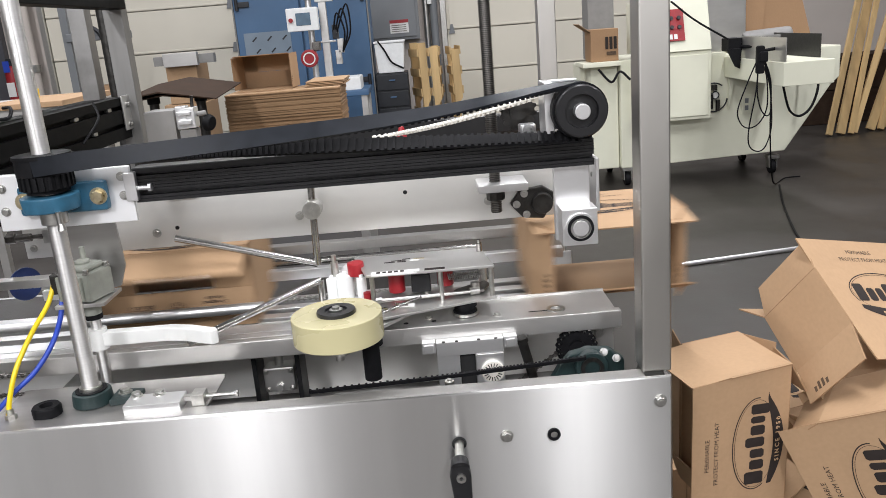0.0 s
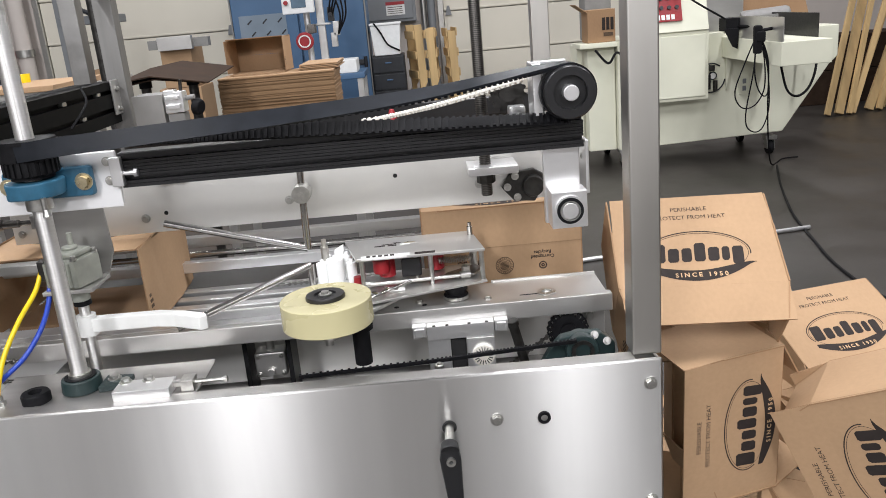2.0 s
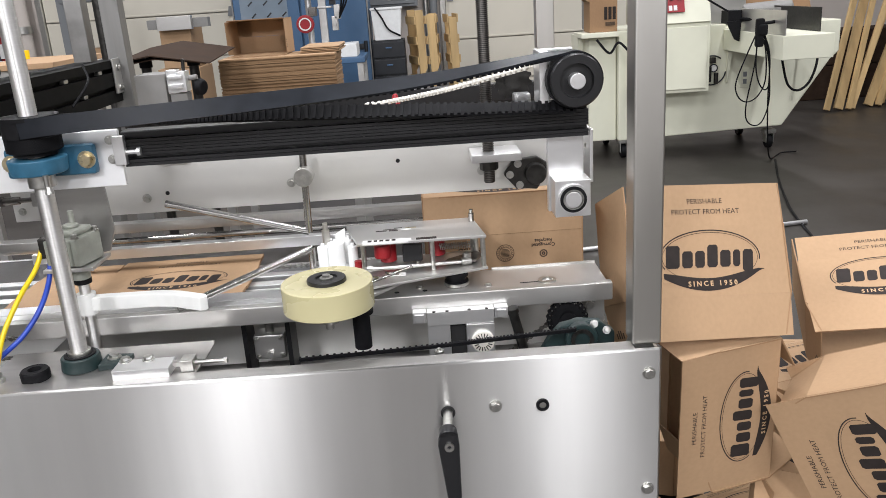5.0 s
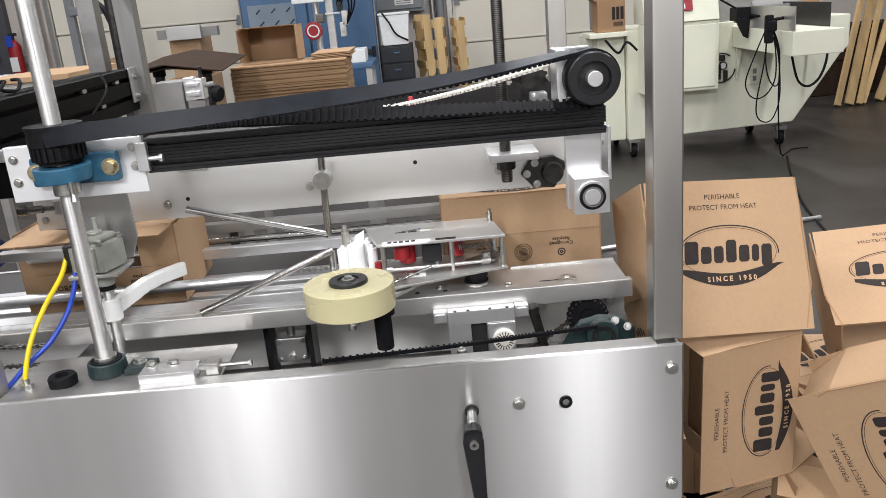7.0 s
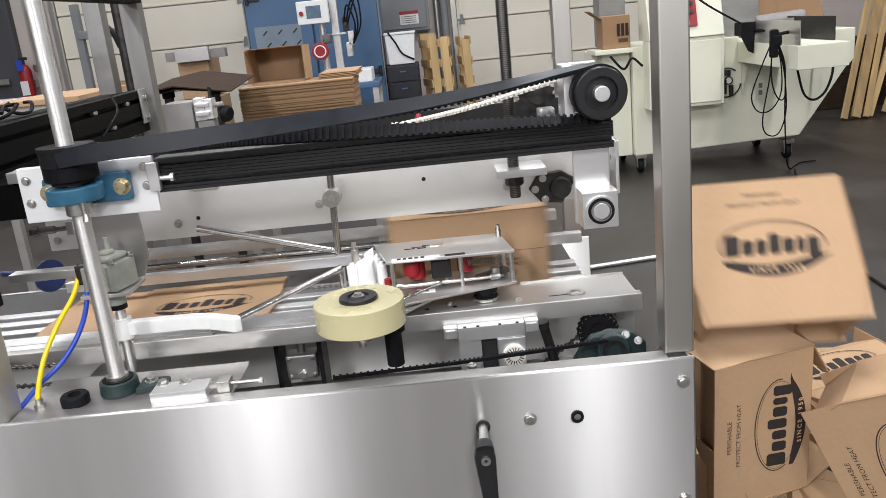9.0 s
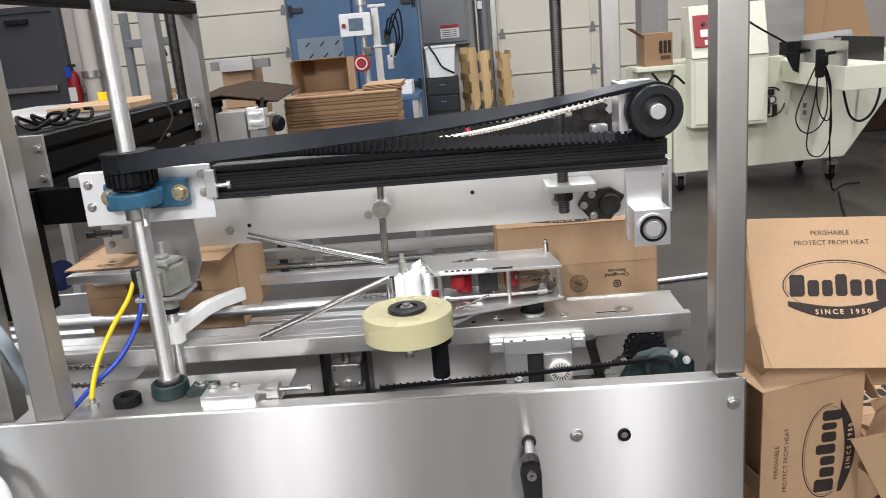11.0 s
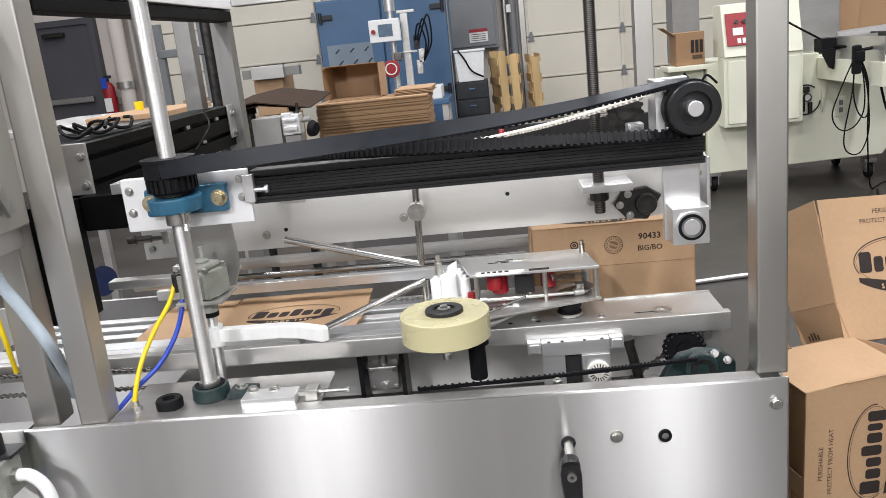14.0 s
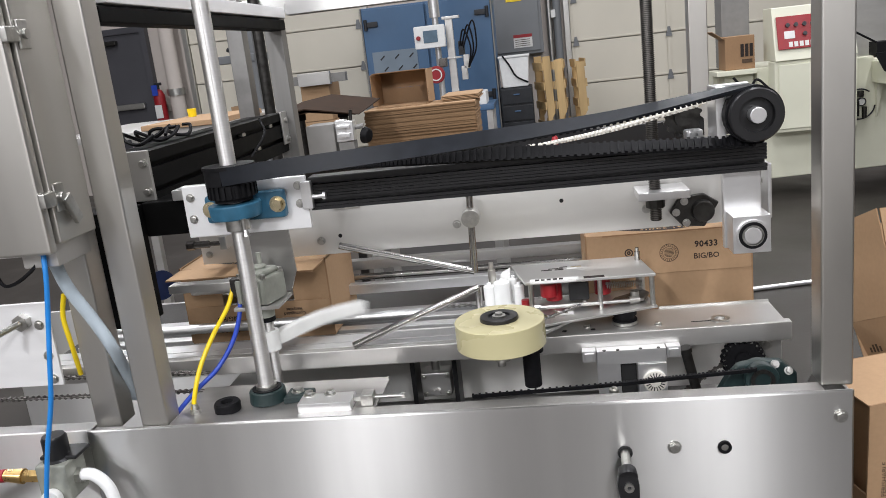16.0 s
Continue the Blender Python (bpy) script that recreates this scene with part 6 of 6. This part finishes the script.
def lumber_and_floor():
    rnd = random.Random(7)
    for k in range(14):
        x = 4.30 + 0.10 * k + rnd.uniform(-0.03, 0.03)
        y = 8.6 + rnd.uniform(-0.1, 0.25)
        h, w = rnd.uniform(1.7, 2.2), rnd.choice((0.06, 0.09, 0.05))
        solo("timber_length", turned(bm_box(-w / 2, w / 2, -0.02, 0.02, 0, h, 0.003), Matrix.Translation((x, y, 0.02)) @ pose(0, 0, 0, -14 + rnd.uniform(-3, 3), 23 + rnd.uniform(-7, 6), rnd.uniform(-15, 15))), "wood", "length of raw timber leaning by the wall", "timber", "leaning timber")
    g = thing("brown_boxes", (5.0, 9.6, 0), "brown cartons stacked behind the timber", "boxes")
    for i in range(2):
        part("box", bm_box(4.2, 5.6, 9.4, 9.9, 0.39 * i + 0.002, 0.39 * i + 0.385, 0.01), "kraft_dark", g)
    solo("metal_tube", bm_rod((0.62, 4.40, 0.0145), (2.28, 4.68, 0.0145), 0.0135), "alu", "loose bright metal tube lying on the floor", "tube")
    solo("floor_cable", bm_hose([(2.838, 6.436, 0.008), (2.655, 5.97, 0.008), (2.536, 5.644, 0.008), (2.40, 5.24, 0.008), (2.30, 4.91, 0.008), (2.198, 4.459, 0.008), (2.10, 3.98, 0.008), (2.08, 3.5, 0.008), (2.2, 3.1, 0.008)], 0.008, 6), "rubber", "black cable lying on the floor", "cable")
    solo("red_bag", turned(bm_lathe((0, 0, 0), (0, 0, 1), [(0.10, 0), (0.14, 0.05), (0.13, 0.10), (0.05, 0.14)], 12), Matrix.Translation((1.12, 2.55, 0)) @ Matrix.Diagonal((1.3, 0.8, 1.0, 1))), "red", "crumpled red plastic bag on the floor", "bag")
    solo("dark_barrel", bm_lathe((5.15, 6.9, 0), (0, 0, 1), [(0.25, 0), (0.28, 0.1), (0.28, 0.7), (0.25, 0.8)], 24), "rubber", "black plastic barrel standing on the floor", "barrel")

# ---------- build ----------
setting()
MACHINE = machine()
machine_details(MACHINE)
MOVING = moving_parts(MACHINE)
tape_roll()
blue_cabinet()
filling_machine()
wall_side()
left_back()
shrink_wrapper()
lumber_and_floor()
PERIOD = 4.2
SEAL = (-0.013, 1.69, 0.89)
ERECT = (-0.936, 1.69, 0.89)
Q = [pose(0.395, 1.692, 0.752, 37.7, 0.5, -5.5), pose(0.374, 1.678, 0.794, 64.2, 4.3, 7.3), pose(0.499, 1.683, 0.76, 53.2, 2.2, -3.5), pose(0.599, 1.88, 0.764, 65.2, 3.2, 12.7)]
SIDE = pose(0.884, 1.758, 0.594, 22.2, -7.4, -17.8)
AWAY = [pose(1.30, 1.9, 0.45, 15, 10, -30), pose(1.25, 1.75, 0.52, 30, 5, -20), pose(1.15, 1.55, 0.60, 40, 25, -25), pose(1.5, 2.1, 0.3, 10, 0, 20)]
PILE_SIDE = pose(0.884, 1.905, 0.399, 27.2, -0.3, 11.6)


def build_cartons():
    out = []
    for k in range(6):
        out.append(carton((0, 0, 0), flipped=(k == 4), label="brown corrugated carton with a dark oval mark on its panel"))
        set_carton(out[-1][1])
    return out


CARTONS = build_cartons()


def pile():
    """Finished cartons heaped at the machine's end; the loose one is returned."""
    def one(m, label, **flaps):
        c, loc = carton((0, 0, 0), label=label, group="heaped cartons")
        set_carton(loc, 90, **flaps)
        c.matrix_basis = m
        return c
    one(pose(0.667, 1.722, 0.423, 18.8, -92.7, 86.2), "brown carton standing on end in the heap, flaps open", right_back=4, left_back=70, bottom_back=-110, top_front=75, right_front=60, bottom_front=60, left_front=30)
    one(pose(1.079, 1.439, 0.44, 77.3, -116.7, -25.6), "open brown carton tipped over in the heap", right_back=20, bottom_back=10, left_back=60, top_back=0)
    for m in (pose(0.62, 1.60, 0.02, 0, 0, 20), pose(1.02, 1.35, 0.02, 0, 0, -15), pose(0.66, 2.05, 0.02, 0, 0, 70), pose(1.1, 1.95, 0.02, 0, 0, 10), pose(0.70, 1.62, 0.24, 8, 4, -25), pose(1.12, 1.62, 0.23, -6, 8, 30), pose(1.0, 2.1, 0.22, 10, 5, 0), pose(0.84, 1.86, 0.30, 4, -3, 12), pose(0.92, 1.50, 0.30, -5, 6, 40)):
        one(m, "brown carton at the bottom of the heap", top_front=20, bottom_front=10, left_front=30, right_front=15, top_back=30)
    return one(pose(0, 0, 0), "open brown carton sliding on the heap", left_front=-15, bottom_front=10, left_back=20, bottom_back=-40)


LOOSE = pile()


def span(rows):
    """Rows cut to the clip, with a row at its start and end."""
    inside = [r for r in rows if 0 < r[0] < 16]
    before = [r for r in rows if r[0] <= 0]
    after = [r for r in rows if r[0] >= 16]

    def mid(a, b, t):
        f = (t - a[0]) / (b[0] - a[0])
        return a[1].lerp(b[1], f) if isinstance(a[1], Matrix) else a[1] + (b[1] - a[1]) * f
    head = rows[0][1] if not before else (mid(before[-1], (inside + after)[0], 0.0) if inside + after else before[-1][1])
    tail = rows[-1][1] if not after else (mid((before + inside)[-1], after[0], 16.0) if before + inside else after[0][1])
    return [(0.0, head)] + inside + [(16.0, tail)]


def motions():
    home, seal = pose(*ERECT), pose(*SEAL)
    glide = ((-0.15, 0), (-0.10, 0.01), (0.0, 0.105), (0.1, 0.185), (0.2, 0.275), (0.3, 0.37), (0.4, 0.47), (0.6, 0.68), (0.7, 0.79), (0.8, 0.885), (0.88, 0.923), (0.95, 0.923))
    fall = ((0.0, pose(0.11, 0, 0) @ seal), (0.1, pose(0.21, 0, 0) @ seal), (0.2, pose(0.31, 1.70, 0.89, 1, 0, -1)), (0.3, pose(0.42, 1.70, 0.885, 6, -1, -3)), (0.4, pose(0.45, 1.70, 0.868, 17, 0, -2)), (0.5, pose(0.447, 1.69, 0.870, 24, 1, -2.5)), (0.6, pose(0.455, 1.74, 0.815, 37, -4, -5)))
    for k, (c, loc) in enumerate(CARTONS):
        t_in = -0.1 + PERIOD * (k - 2)
        push, out = t_in + PERIOD, t_in + 2 * PERIOD
        rows = [(t_in + 0.1, pose(-0.80, 0, 0) @ home), (t_in + 0.25, pose(-0.62, 0, 0) @ home), (t_in + 0.75, home), (t_in + 0.85, home)]
        rows += [(push + a, pose(d, 0, 0) @ home) for a, d in glide]
        if k < 4:
            rows += [(out - 0.1, seal)] + [(out + a, m) for a, m in fall] + [(out + 0.75, pose(0, 0, 0.015) @ Q[k]), (out + 0.9, Q[k]), (out + 1.0, Q[k])]
        if k == 0:
            rows += [(4.3, Q[0]), (4.5, pose(0.60, 1.72, 0.74, 32, -3, -10)), (4.8, SIDE), (4.9, SIDE), (8.5, SIDE), (9.1, AWAY[0]), (9.2, AWAY[0])]
        if k == 1:
            rows += [(8.5, Q[1]), (8.75, pose(0.78, 1.72, 0.72, 55, 8, -5)), (9.1, AWAY[1]), (9.2, AWAY[1])]
        if k == 2:
            rows += [(12.58, Q[2]), (12.7, pose(0.60, 1.69, 0.76, 55, 6, -8)), (12.8, pose(0.80, 1.66, 0.71, 50, 14, -15)), (13.1, AWAY[2]), (13.2, AWAY[2])]
        walk(c, span(rows))
        key_panels(loc, span([(t_in, 0.0), (t_in + 1.62, 0.0), (t_in + 1.72, 35.0), (t_in + 1.85, 80.0), (t_in + 1.92, 90.0), (t_in + 2.0, 90.0)]))
        pop = [(out - 0.02, 90.0), (out + 0.08, 25.0), (out + 0.3, 8.0), (out + 0.4, 8.0)]
        key_flap(loc, "right_front", span([(t_in, 0.0), (t_in + 2.2, 0.0), (t_in + 2.3, 50.0), (t_in + 2.4, 95.0), (t_in + 2.5, 95.0)] + [(t, a + 5) for t, a in pop]))
        key_flap(loc, "left_front", span([(t_in, 0.0), (t_in + 2.22, 0.0), (t_in + 2.42, 95.0), (t_in + 2.5, 95.0)] + [(t, a + 5) for t, a in pop]))
        key_flap(loc, "bottom_front", span([(t_in, 0.0), (t_in + 1.7, 0.0), (t_in + 2.0, -20.0), (t_in + 2.35, -20.0), (t_in + 2.5, 88.0), (t_in + 2.6, 88.0)] + pop))
        key_flap(loc, "top_front", span([(t_in, 0.0), (push + 0.05, 0.0), (push + 0.22, 90.0), (push + 0.3, 90.0)] + [(t, a * 0.2 if a < 80 else a) for t, a in pop]))
    walk(LOOSE, span([(0.0, pose(0.763, 1.615, 0.697, 36.3, 12.5, 21.1)), (0.40, pose(0.763, 1.615, 0.697, 36.3, 12.5, 21.1)), (0.53, pose(0.785, 1.65, 0.645, 35, 10, 20)), (0.70, pose(0.85, 1.82, 0.48, 30, 3, 14)), (0.85, PILE_SIDE), (0.95, PILE_SIDE), (4.3, PILE_SIDE), (4.8, AWAY[3]), (4.9, AWAY[3])]))

    def part_rows(name, shifts):
        base = MOVING[name].matrix_basis.copy()
        walk(MOVING[name], span([(t, Matrix.Translation(d) @ base @ pose(0, 0, 0, 0, 0, a)) for t, d, a in shifts]))
    lever, bar, cup, roller = [], [], [], []
    for k in range(-1, 4):
        t = -0.1 + PERIOD * k
        o = (0, 0, 0)
        lever += [(t + 2.15, o, 0), (t + 2.25, o, 20), (t + 2.4, o, 76), (t + 2.5, o, 82), (t + 3.42, o, 82), (t + 3.5, o, 60), (t + 3.6, o, 8), (t + 3.7, o, 0)]
        low = (0, -0.02, -0.075)
        bar += [(t + 0.35, o, 0), (t + 0.5, low, 0), (t + 0.6, low, 0), (t + 2.32, low, 0), (t + 2.46, o, 0), (t + 2.56, o, 0)]
        cup += [(t - 0.15, (-0.12, 0.05, 0), 0), (t, o, 0), (t + 0.1, o, 0), (t + 0.72, o, 0), (t + 0.9, (-0.12, 0.05, 0), 0), (t + 1.0, (-0.12, 0.05, 0), 0)]
        up = (-0.07, 0.02, 0.028)
        roller += [(t - 0.1, o, 0), (t, up, 0), (t + 0.05, up, 0), (t + 0.32, up, 0), (t + 0.42, o, 0), (t + 0.5, o, 0)]
    base, turn, rows = DRIVE[0].matrix_basis.copy(), 0.0, []
    for k in range(5):
        t = -0.1 + PERIOD * k
        for i in range(15):
            if 0 < t + i / 15 < 16:
                rows.append((t + i / 15, base @ pose(0, 0, 0, 0, 0, turn)))
                turn += 80 if i < 14 else 0
    walk(DRIVE[0], [(0.0, base)] + rows + [(16.0, base @ pose(0, 0, 0, 0, 0, turn))])
    part_rows("lever", lever)
    part_rows("bar", bar)
    part_rows("cup", cup)
    part_rows("roller", roller)


motions()
